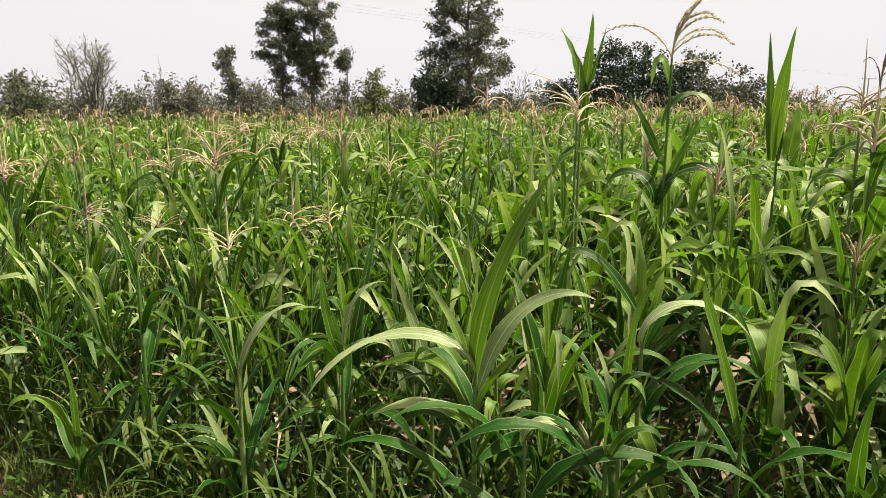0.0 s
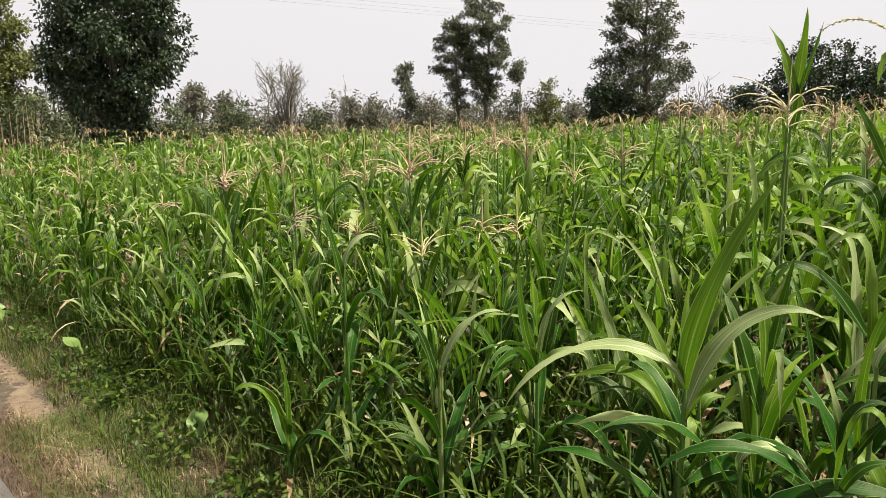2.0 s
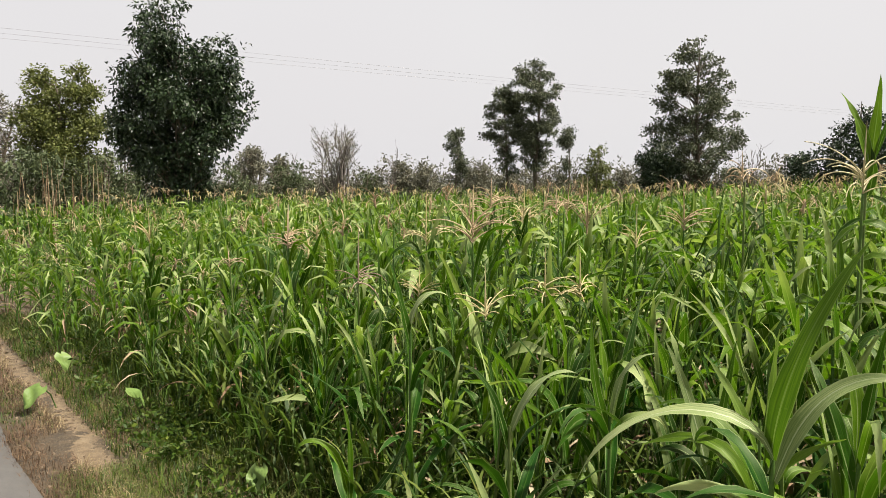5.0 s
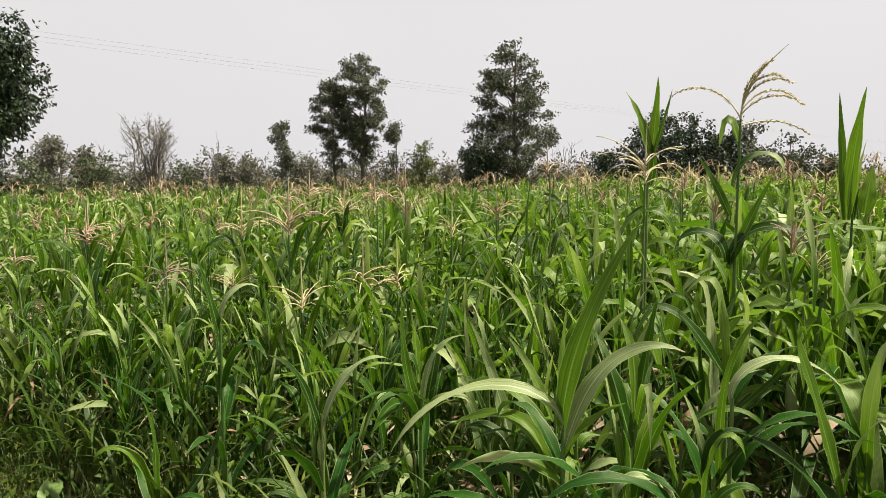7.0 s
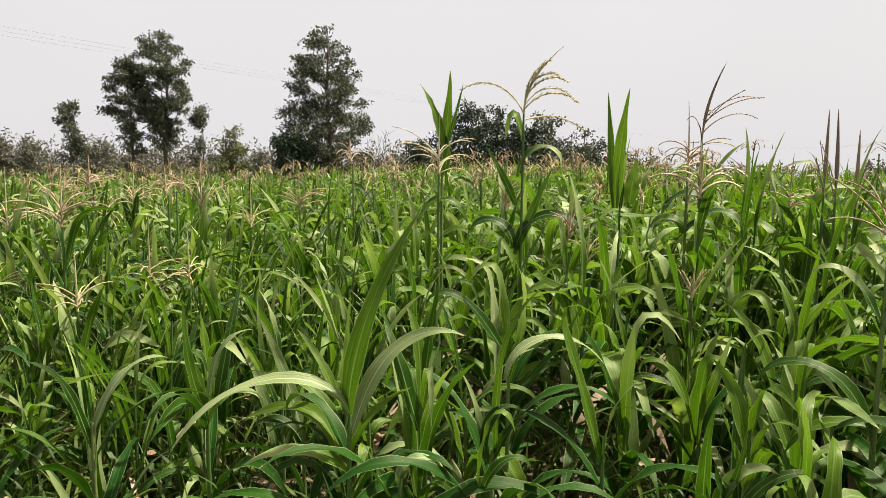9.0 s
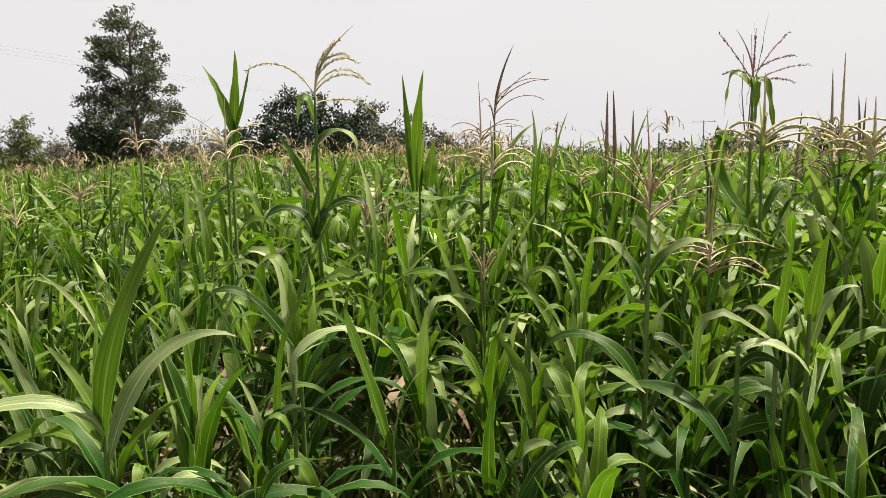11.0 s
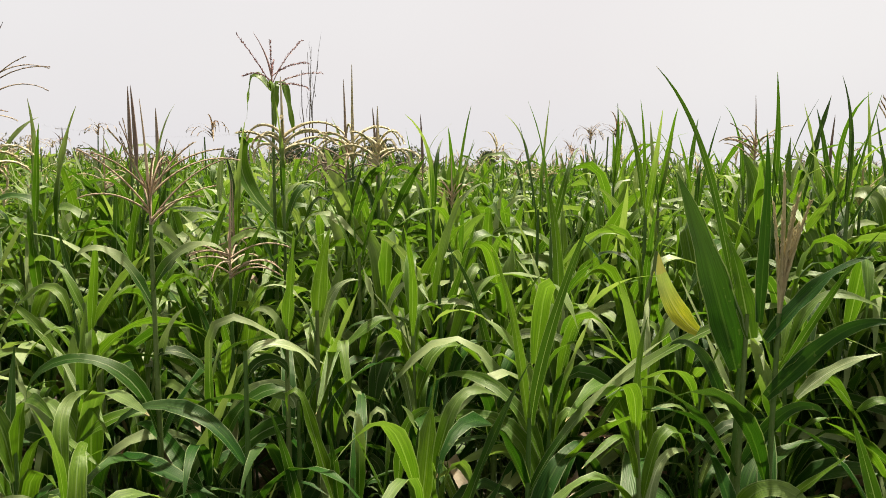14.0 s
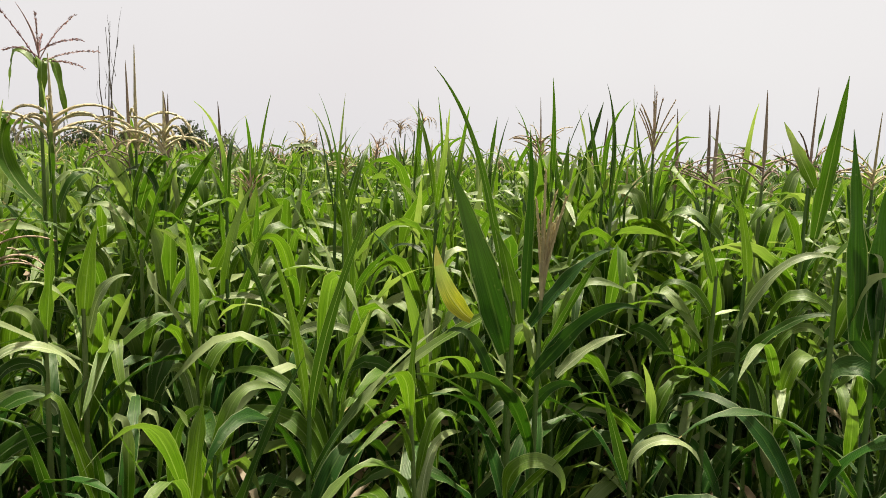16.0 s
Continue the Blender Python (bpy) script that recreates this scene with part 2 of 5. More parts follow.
# lightened and greyed: a little distance haze sits in this colour
LEAVES_DIM = plain_material("dull_dark_foliage", [(0.15, (0.042, 0.053, 0.029)), (0.5, (0.072, 0.086, 0.047)), (0.85, (0.125, 0.138, 0.078))], rough=0.55, scale=2.0, share=0.15)
LEAVES_OLIVE = plain_material("olive_foliage", [(0.15, (0.04, 0.056, 0.024)), (0.5, (0.066, 0.088, 0.037)), (0.85, (0.115, 0.138, 0.065))], rough=0.55, scale=2.0, share=0.2)
LEAVES_LIGHT = plain_material("light_foliage", [(0.15, (0.05, 0.066, 0.014)), (0.5, (0.095, 0.115, 0.026)), (0.85, (0.16, 0.17, 0.05))], rough=0.55, scale=2.0, share=0.25)
# grey-brown scrub, paled further by distance haze painted into the colour
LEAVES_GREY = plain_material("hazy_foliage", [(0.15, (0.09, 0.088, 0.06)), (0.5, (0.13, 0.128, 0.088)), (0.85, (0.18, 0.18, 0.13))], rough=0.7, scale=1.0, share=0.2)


# the verge runs along the road; N is the way across it, into the field
N = Vector((0.521, 0.854, 0.0)).normalized()
D = Vector((N.y, -N.x, 0.0))
ROAD_EDGE, CROP_EDGE = 0.57, 1.42


def across(x, y):
    return N.x * x + N.y * y


def ground_material():
    m, n, l, b, out = material("soil")
    g = n.new("ShaderNodeNewGeometry")
    dot = n.new("ShaderNodeVectorMath")
    dot.operation = "DOT_PRODUCT"
    l.new(g.outputs["Position"], dot.inputs[0])
    dot.inputs[1].default_value = N
    big, small, tiny = noise_of(n, l, 1.7, 5.0, 0.6), noise_of(n, l, 14.0, 6.0, 0.7), noise_of(n, l, 90.0, 3.0, 0.7)
    d = maths(n, l, "ADD", dot.outputs["Value"], maths(n, l, "MULTIPLY", maths(n, l, "SUBTRACT", big, 0.5), 0.55))
    dirt = ramp(n, l, small, [(0.25, (0.075, 0.052, 0.030)), (0.5, (0.14, 0.102, 0.060)), (0.75, (0.23, 0.176, 0.108))])
    turf = ramp(n, l, small, [(0.25, (0.03, 0.022, 0.014)), (0.5, (0.06, 0.044, 0.026)), (0.75, (0.10, 0.075, 0.045))])
    path = maths(n, l, "LESS_THAN", maths(n, l, "ABSOLUTE", maths(n, l, "SUBTRACT", maths(n, l, "ADD", d, maths(n, l, "MULTIPLY", maths(n, l, "SUBTRACT", small, 0.5), 0.35)), 0.93)), maths(n, l, "MULTIPLY", big, 0.135))
    col = mix(n, l, path, turf, dirt)
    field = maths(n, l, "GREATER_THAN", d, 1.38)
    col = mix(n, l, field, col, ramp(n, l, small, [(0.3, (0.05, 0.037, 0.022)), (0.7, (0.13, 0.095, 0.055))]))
    col = mix(n, l, maths(n, l, "MULTIPLY", maths(n, l, "GREATER_THAN", tiny, 0.62), 0.4), col, (0.20, 0.16, 0.105))
    # fallow ground far off, thinly grown over
    fallow = maths(n, l, "GREATER_THAN", dot.outputs["Value"], 15.0)
    col = mix(n, l, fallow, col, ramp(n, l, big, [(0.3, (0.035, 0.045, 0.02)), (0.7, (0.075, 0.08, 0.04))]))
    l.new(col, b.inputs["Base Color"])
    b.inputs["Roughness"].default_value = 0.95
    bump(n, l, b, maths(n, l, "ADD", small, tiny), 0.7, 0.03)
    return m


def road_material():
    m, n, l, b, out = material("old_road")
    big, small, tiny = noise_of(n, l, 0.9, 5.0, 0.6), noise_of(n, l, 11.0, 6.0, 0.7), noise_of(n, l, 160.0, 2.0, 0.6)
    col = ramp(n, l, maths(n, l, "ADD", maths(n, l, "MULTIPLY", big, 0.5), maths(n, l, "MULTIPLY", small, 0.5)), [(0.3, (0.045, 0.043, 0.042)), (0.5, (0.068, 0.065, 0.062)), (0.7, (0.095, 0.09, 0.084))])
    col = mix(n, l, maths(n, l, "MULTIPLY", maths(n, l, "GREATER_THAN", tiny, 0.6), 0.35), col, (0.035, 0.033, 0.03))
    l.new(col, b.inputs["Base Color"])
    b.inputs["Roughness"].default_value = 0.75
    bump(n, l, b, maths(n, l, "ADD", small, tiny), 0.5, 0.008)
    return m


CLOD = plain_material("earth_crumbs", [(0.15, (0.06, 0.042, 0.028)), (0.5, (0.12, 0.085, 0.056)), (0.85, (0.21, 0.165, 0.115))], rough=0.95, scale=8.0)
SOIL, ROAD = ground_material(), road_material()


# ---- mesh helpers ----
def mesh_from(name, v, f, mats, index=None, uv=None, smooth=True):
    """A mesh from arrays: vertices, quads, the quads' materials, and one uv for each vertex."""
    me = bpy.data.meshes.new(name)
    v, f = np.asarray(v, dtype=np.float32), np.asarray(f, dtype=np.int32)
    me.vertices.add(len(v))
    me.vertices.foreach_set("co", v.ravel())
    me.loops.add(f.size)
    me.loops.foreach_set("vertex_index", f.ravel())
    me.polygons.add(len(f))
    me.polygons.foreach_set("loop_start", np.arange(len(f), dtype=np.int32) * 4)
    for m in mats:
        me.materials.append(m)
    if index is not None:
        me.polygons.foreach_set("material_index", np.asarray(index, dtype=np.int32))
    me.polygons.foreach_set("use_smooth", np.full(len(f), smooth))
    if uv is not None:
        layer = me.uv_layers.new(name="UVMap")
        layer.data.foreach_set("uv", np.asarray(uv, dtype=np.float32)[f.ravel()].ravel())
    me.update(calc_edges=True)
    me.validate()
    return me


def join(pieces):
    """Pieces (vertices, quads, uvs, material number) put together."""
    vs, fs, us, ms, k = [], [], [], [], 0
    for v, f, u, m in pieces:
        vs.append(v), fs.append(f + k), us.append(u), ms.append(np.full(len(f), m) if np.isscalar(m) else m)
        k += len(v)
    return np.concatenate(vs), np.concatenate(fs), np.concatenate(us), np.concatenate(ms)


def part(name, piece, mats, parent, label=""):
    v, f, u, m = piece
    ob = new(name, mesh_from(name, v, f, mats, m if not np.isscalar(m) else None, u))
    ob.parent = parent
    return tagged(ob, label)


def strip_faces(rows, cols):
    i, j = np.meshgrid(np.arange(rows - 1), np.arange(cols - 1), indexing="ij")
    a = (i * cols + j).ravel()
    return np.stack([a, a + 1, a + cols + 1, a + cols], 1)


def tube(points, radii, sides=6, m=0):
    """A tapered tube along points."""
    p = np.asarray(points, dtype=float)
    r = np.asarray(radii, dtype=float)
    t = np.gradient(p, axis=0)
    t /= np.linalg.norm(t, axis=1)[:, None] + 1e-9
    ref = np.where(np.abs(t[:, 2:3]) > 0.9, [[1.0, 0, 0]], [[0, 0, 1.0]])
    a = np.cross(t, ref)
    a /= np.linalg.norm(a, axis=1)[:, None]
    b = np.cross(t, a)
    w = np.linspace(0, 2 * math.pi, sides + 1)
    ring = p[:, None] + r[:, None, None] * (a[:, None] * np.cos(w)[None, :, None] + b[:, None] * np.sin(w)[None, :, None])
    uu, vv = np.meshgrid(np.linspace(0, 1, sides + 1), np.linspace(0, 1, len(p)))
    return ring.reshape(-1, 3), strip_faces(len(p), sides + 1), np.stack([uu.ravel(), vv.ravel()], 1), m


# ---- the maize plant ----
def blade(h, az, length, width, lean, droop, power=1.6, twist=0.0, segs=11, cols=5, wave=0.55, fold=0.4, off=0.012, rng=None, m=0, kink=0.0, fold_at=0.55, roll=0.0, taper=2.3, crisp=40.0):
    """One leaf. lean: degrees from upright where it leaves the stalk; droop: degrees that it bends over to its tip."""
    rng = rng or random
    s = np.linspace(0, 1, segs)
    th = np.radians(lean + droop * s ** power)
    if kink:
        th = th + np.radians(kink) / (1 + np.exp(-(s - fold_at) * crisp))
    ds = length / (segs - 1)
    mid = (th[1:] + th[:-1]) / 2
    r = np.concatenate([[0], np.cumsum(np.sin(mid) * ds)]) + off
    z = np.concatenate([[0], np.cumsum(np.cos(mid) * ds)]) + h
    side = np.cumsum(np.full(segs, ds)) * 0.0 + np.sin(s * 2.2) * length * rng.uniform(-0.07, 0.07)
    w = width * np.minimum(1.0, 0.45 + 2.2 * s) * np.clip(1 - s ** taper, 0, 1) ** 0.9 + 0.0012
    u = np.linspace(-1, 1, cols)
    ph, fr = rng.uniform(0, 6.28), rng.uniform(14, 22)
    tw = np.radians(twist) * s + math.radians(roll) + rng.uniform(-0.15, 0.15)
    nx, nz = -np.cos(th), np.sin(th)           # the blade's upper side, in the plane of its arc
    lift = fold * np.abs(u)[None] ** 1.2 * (1 - 0.75 * s[:, None]) + wave * 0.5 * np.sin(fr * s[:, None] + ph + 1.6 * np.sign(u)[None]) * np.abs(u)[None] ** 2 * np.minimum(1, 2 * s[:, None])
    half = w[:, None] / 2
    cx, cn = u[None] * half, lift * half
    lx = cx * np.cos(tw)[:, None] - cn * np.sin(tw)[:, None]
    ln = cx * np.sin(tw)[:, None] + cn * np.cos(tw)[:, None]
    R = r[:, None] + ln * nx[:, None]
    Z = z[:, None] + ln * nz[:, None]
    S = side[:, None] + lx
    ca, sa = math.cos(math.radians(az)), math.sin(math.radians(az))
    # az is a bearing: 0 along +y, 90 along +x
    X, Y = R * sa + S * ca, R * ca - S * sa
    uu, vv = np.meshgrid((u + 1) / 2, s)
    return np.stack([X, Y, Z], -1).reshape(-1, 3), strip_faces(segs, cols), np.stack([uu.ravel(), vv.ravel()], 1), m


def stalk_piece(h, r0=0.011, r1=0.005, bend=0.0, az=0.0, sides=6, segs=9, m=0):
    s = np.linspace(0, 1, segs)
    b = bend * s ** 2
    rad = r0 + (r1 - r0) * s
    rad = rad * (1 + 0.12 * (np.arange(segs) % 2))
    p = np.stack([b * math.sin(az), b * math.cos(az), (h + 0.1) * s - 0.1], 1)
    return tube(p, rad, sides, m)


def spikelets(p, rng, size=0.009, each=1, m=0, open_by=1.0, taper=0.0):
    """Small pointed scales set along a branch."""
    vs, fs, us = [], [], []
    k = 0
    for i in range(len(p) - 1):
        t = p[i + 1] - p[i]
        t = t / (np.linalg.norm(t) + 1e-9)
        for _ in range(each):
            o = np.array([rng.gauss(0, 1), rng.gauss(0, 1), rng.gauss(0, 1)])
            o -= t * o.dot(t)
            o /= np.linalg.norm(o) + 1e-9
            q = p[i] + (p[i + 1] - p[i]) * rng.random()
            e = np.cross(t, o)
            s = size * rng.uniform(0.7, 1.3) * (1 - taper * i / len(p))
            vs += [q, q + s * (0.5 * t + 0.45 * open_by * o + 0.3 * e), q + s * (1.2 * t + 0.7 * open_by * o), q + s * (0.5 * t + 0.45 * open_by * o - 0.3 * e)]
            fs.append([k, k + 1, k + 2, k + 3])
            us += [[0, 0], [0, 1], [1, 1], [1, 0]]
            k += 4
    return np.array(vs), np.array(fs), np.array(us, dtype=float), m


def tassel_piece(top, size, rng, branches=9, spread=55.0, droop=55.0, spike=1.0, fine=10, radius=0.0028, scales=2, bias=None, bend=0.0, thick=1.12, arms=None, core=0.4):
    """The flower: an upright spike with branches that arch out of its foot."""
    pieces = []
    radius = radius * thick if scales else radius
    foot = np.array([0, 0, top])
    n = fine
    s = np.linspace(0, 1, n)
    lx, ly = rng.uniform(-0.06, 0.06), rng.uniform(-0.06, 0.06)
    if bend:
        lx, ly = bend * math.sin(math.radians(bias)), bend * math.cos(math.radians(bias))
    p = foot + np.stack([lx * s ** 2 * size, ly * s ** 2 * size, s * size * 1.1 * spike], 1)
    pieces.append(tube(p, radius * 1.2 * (1 - 0.8 * s) + 0.0085 * core * np.clip((s - 0.15) / 0.2, 0, 1) * (1 - s) ** 0.6, 6 if scales else 3))
    if scales:
        q = foot + np.stack([lx * np.linspace(0.2, 1, n * 3) ** 2 * size, ly * np.linspace(0.2, 1, n * 3) ** 2 * size, np.linspace(0.2, 1, n * 3) * size * 1.1 * spike], 1)
        pieces.append(spikelets(q, rng, 0.0088 * thick, scales * 5, open_by=0.62, taper=0.92))
    # arms given one by one: side (degrees round from the bias), height on the spike, length, lean, droop
    for side, h0, L, lean, droop_by in arms or ():
        az = math.radians(bias + side)
        th = np.radians(lean + droop_by * s ** 1.3)
        ds = L / (n - 1)
        r = np.concatenate([[0], np.cumsum(np.sin(th[1:]) * ds)])
        z = np.concatenate([[0], np.cumsum(np.cos(th[1:]) * ds)])
        f0 = h0 / (size * 1.1 * spike)
        p = foot + np.stack([r * math.sin(az) + lx * f0 ** 2 * size, r * math.cos(az) + ly * f0 ** 2 * size, z + h0], 1)
        pieces.append(tube(p, radius * (1 - 0.55 * s), 3))
        pieces.append(spikelets(p[2:], rng, 0.0078 * thick, scales * 3))
    for b in range(branches):
        az = (rng.uniform(0, 2 * math.pi) if bias is None else math.radians(bias + rng.gauss(0, 75)))
        h0 = size * 0.35 * b / branches
        L = size * rng.uniform(0.55, 0.95)
        th = np.radians(rng.uniform(0.5, 1.0) * spread + droop * rng.uniform(0.5, 1.3) * s ** 1.4)
        ds = L / (n - 1)
        r = np.concatenate([[0], np.cumsum(np.sin(th[1:]) * ds)])
        z = np.concatenate([[0], np.cumsum(np.cos(th[1:]) * ds)])
        p = foot + np.stack([r * math.sin(az), r * math.cos(az), z + h0], 1)
        pieces.append(tube(p, radius * (1.2 if scales else 1.0) * (1 - 0.5 * s), 4 if scales else 2))
        if scales:
            pieces.append(spikelets(p[1:], rng, 0.0062 * thick, scales * 3, open_by=0.6))
    return join(pieces)


def ear_piece(h, az):
    a = math.radians(az)
    s = np.linspace(0, 1, 7)
    p = np.stack([(0.012 + 0.06 * s) * math.sin(a), (0.012 + 0.06 * s) * math.cos(a), h + 0.19 * s], 1)
    return tube(p, [0.008, 0.019, 0.024, 0.024, 0.02, 0.012, 0.003], 7)


def plan_of_leaves(height, count, rng, width=0.07, length=0.70, upright=0.3, floppy=False, swords=0.0):
    """Leaf by leaf, in two ranks that wander round the stalk."""
    out, az = [], rng.uniform(0, 360)
    for k in range(count):
        f = (k + 0.5) / count
        h = height * (0.10 + 0.74 * f)
        L = length * (0.75 + 0.5 * math.sin(math.pi * min(1, 0.15 + f))) * rng.uniform(0.6, 1.2)
        W = width * (0.72 + 0.45 * math.sin(math.pi * min(1, 0.1 + f * 0.9))) * rng.uniform(0.5, 1.15)
        d = dict(h=h, az=az, length=L, width=W, lean=rng.uniform(6, 24), droop=rng.uniform(10, 50), power=rng.uniform(1.3, 2.2), twist=rng.uniform(-80, 80))
        if rng.random() > upright + 0.1 * f:
            if rng.random() < (0.85 if floppy else 0.5):
                # stands up for half its length, then folds over
                d.update(droop=rng.uniform(5, 30), kink=rng.uniform(65, 135), fold_at=rng.uniform(0.32, 0.64), crisp=rng.uniform(9, 24))
            else:
                d.update(lean=rng.uniform(12, 34), droop=rng.uniform(85, 145))
        elif f > 0.8 and rng.random() < 0.6:
            d.update(lean=rng.uniform(3, 14), droop=rng.uniform(0, 25))
        if f > 0.78 and rng.random() < swords:
            d.update(lean=rng.uniform(3, 13), droop=rng.uniform(0, 22), kink=0.0)
        out.append(d)
        az += 180 + rng.uniform(-40, 40)
    return out


def plant_pieces(rng, height, count, detail, tassel=None, width=0.07, length=0.70, dry=0.15, upright=0.3, floppy=False, neck=0.0, swords=0.0, bushy=0.0, lit_tops=0.0, plain=False, sheen=0.0, low_shade=0.0):
    """One plant as (name, piece, material number) in plant space."""
    segs, cols = ((12, 5), (6, 3), (5, 2))[detail]
    if plain:
        segs, cols = 8, 3
    sides = (6, 3, 2)[detail]
    out = [("stalk", stalk_piece(height + neck if tassel is not None else height * 0.84, bend=rng.uniform(-0.05, 0.05), az=rng.uniform(0, 6), sides=sides, segs=(9, 5, 3)[detail]), 1)]
    for k, d in enumerate(plan_of_leaves(height, count, rng, width, length, upright, floppy, swords)):
        dead = k < count * 0.35 and rng.random() < dry * 2
        if dead:
            d.update(droop=rng.uniform(120, 150), power=0.8, kink=0.0, width=d["width"] * 0.6, length=d["length"] * 0.8)
        # shade low down and light at the top are painted by leaf material
        out.append(("leaf", blade(**d, segs=segs, cols=cols, rng=rng), 2 if dead else 8 if k < count * 0.45 and rng.random() < low_shade else 11 if k > count * 0.4 and rng.random() < sheen else 12 if k > count * 0.5 and rng.random() < lit_tops else 0))
    if tassel is not None:
        fine, scales = ((9, 2), (7, 0), (4, 0))[detail]
        out.append(("tassel", tassel_piece(height + neck, rng.uniform(0.20, 0.30), rng, branches=(rng.randint(7, 13), 11, 6)[detail], fine=fine, scales=scales, radius=(0.0026, 0.0058, 0.010)[detail], spread=rng.uniform(30, 60) + 20 * bushy, droop=rng.uniform(35, 100) + 25 * bushy, spike=1.0 - 0.68 * bushy), tassel))
    if detail == 0 and rng.random() < 0.15:
        out.append(("ear", ear_piece(height * rng.uniform(0.4, 0.55), rng.uniform(0, 360)), 6))
    return out


MAIZE = [LEAF, STALK, LEAF_DRY, TASSEL_PINK, TASSEL_GOLD, TASSEL_DARK, HUSK, LEAF_YELLOW, LEAF_DEEP, TASSEL_PURPLE, TASSEL_CREAM, LEAF_SHEEN, LEAF_FRESH_LIT]
LABELS = {2: "withered brown leaf", 3: "pinkish dry tassel", 4: "straw-yellow tassel", 5: "dark brown tassel spike", 7: "yellowed leaf", 9: "purplish brown tassel", 10: "cream-coloured drooping tassel", 11: "pale leaf with a white midrib, sheen in its colour", 12: "fresh yellow-green leaf, lit look in its colour"}


def thing_from(pieces, name, label, category, group):
    """An Empty at the plant's foot with one mesh a part."""
    root = tagged(new(name), label, category, group)
    for pname, (v, f, u, _), m in pieces:
        part(pname, (v, f, u, 0), [MAIZE[m]], root, LABELS.get(m, "") if pname != "ear" else "")
    return root


# ---- ground, verge and road ----
def line_point(along, off, z=0.0):
    return D * along + N * off + Vector((0, 0, z))


def fall(x):
    """The land slopes gently down towards the east."""
    return -0.0155 * max(0.0, x - 6.0)


def ground_height(x, y):
    c = across(x, y)
    z = -0.035 + 0.03 * noise.noise((x * 0.9, y * 0.9, 0)) + 0.012 * noise.noise((x * 5, y * 5, 3))
    if c < 0.75:
        z = min(z, -0.03)
    if c > 1.4:
        z -= 0.06 * min(1.0, (c - 1.4) / 0.5)
    return z + fall(x)


def build_ground():
    a = np.unique(np.concatenate([np.linspace(-12, 8, 134), np.array([-900, -400, -150, -60, -30, -18, 11, 14, 18, 24, 30, 42, 60, 90, 150, 400, 900])]))
    o = np.unique(np.concatenate([np.linspace(0.2, 4.0, 40), np.array([-900, -300, -80, -20, -5, -3.4, 5, 7, 10, 13, 16, 20, 25, 30, 40, 60, 85, 120, 300, 900])]))
    v = []
    for q in o:
        for p in a:
            w = line_point(p, q)
            v.append((w.x, w.y, ground_height(w.x, w.y) if abs(p) < 20 and -1 < q < 12 else -0.09 + fall(w.x)))
    u = np.zeros((len(v), 2))
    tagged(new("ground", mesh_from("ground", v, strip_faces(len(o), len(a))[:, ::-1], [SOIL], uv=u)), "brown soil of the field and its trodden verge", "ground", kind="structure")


def build_road():
    rng = random.Random(5)
    n = 160
    s = np.linspace(-60, 40, n)
    rows = []
    for k, p in enumerate(s):
        w = 0.07 * noise.noise((p * 1.3, 0, 7)) + 0.03 * noise.noise((p * 6, 0, 9))
        for q, z in ((-2.9, -0.06), (-2.86, 0.0), (-1.0, 0.02), (ROAD_EDGE - 0.12 + w, 0.004), (ROAD_EDGE + w, -0.012), (ROAD_EDGE + 0.03 + w, -0.07)):
            rows.append(line_point(p, q, z + fall(line_point(p, q).x)))
    tagged(new("road", mesh_from("road", [tuple(r) for r in rows], strip_faces(n, 6)[:, ::-1], [ROAD])), "worn grey tarmac lane with a crumbling edge", "road", kind="structure")


build_ground()
build_road()


# ---- trees and the far edge of the field ----
EYE = Vector((0.43, -0.27, 1.46))


def spot(bearing, dist, z=0.0):
    a = radians(bearing)
    x = EYE.x + dist * math.sin(a)
    return Vector((x, EYE.y + dist * math.cos(a), z + fall(x)))


def foliage(clumps, count, size, rng, droop=0.3, thin=0.45, narrow=0.45, tuft=6):
    """Tufts of leaves strewn through clumps (centre, radii), thick on their skins, each leaf a small folded blade."""
    per = np.array([c[1][0] * c[1][1] * c[1][2] for c in clumps]) ** 0.75
    per = np.maximum(20, (per / per.sum() * count)).astype(int)
    vs = []
    for (c, r), k in zip(clumps, per):
        few = k // tuft + 1
        d = rng.normal(size=(few, 3))
        d /= np.linalg.norm(d, axis=1)[:, None]
        rad = rng.random(few) ** thin
        wob = 1 + 0.16 * np.sin(d[:, 0] * 5 + c[0]) + 0.16 * np.sin(d[:, 1] * 6 + c[1]) + 0.15 * np.sin(d[:, 2] * 7 + c[2])
        p = np.repeat(np.asarray(c) + d * np.asarray(r) * (rad * wob)[:, None], tuft, axis=0)[:k]
        d = np.repeat(d, tuft, axis=0)[:k]
        p = p + rng.normal(size=(k, 3)) * size * 0.45
        t = d * 0.6 + rng.normal(size=(k, 3)) * 0.7
        t[:, 2] -= droop
        t /= np.linalg.norm(t, axis=1)[:, None]
        e = np.cross(t, rng.normal(size=(k, 3)))
        e /= np.linalg.norm(e, axis=1)[:, None] + 1e-9
        nn = np.cross(t, e)
        L = size * rng.uniform(0.6, 1.35, k)[:, None]
        w = L * narrow * 0.5
        vs.append(np.stack([p, p + t * L * 0.45 + e * w + nn * w * 0.3, p + t * L, p + t * L * 0.45 - e * w + nn * w * 0.3], 1))
    v = np.concatenate(vs).reshape(-1, 3)
    f = np.arange(len(v)).reshape(-1, 4)
    u = np.tile(np.array([[0, 0.5], [1, 0.5], [0.5, 1], [0, 0]]), (len(f), 1))
    return v, f, u, 0


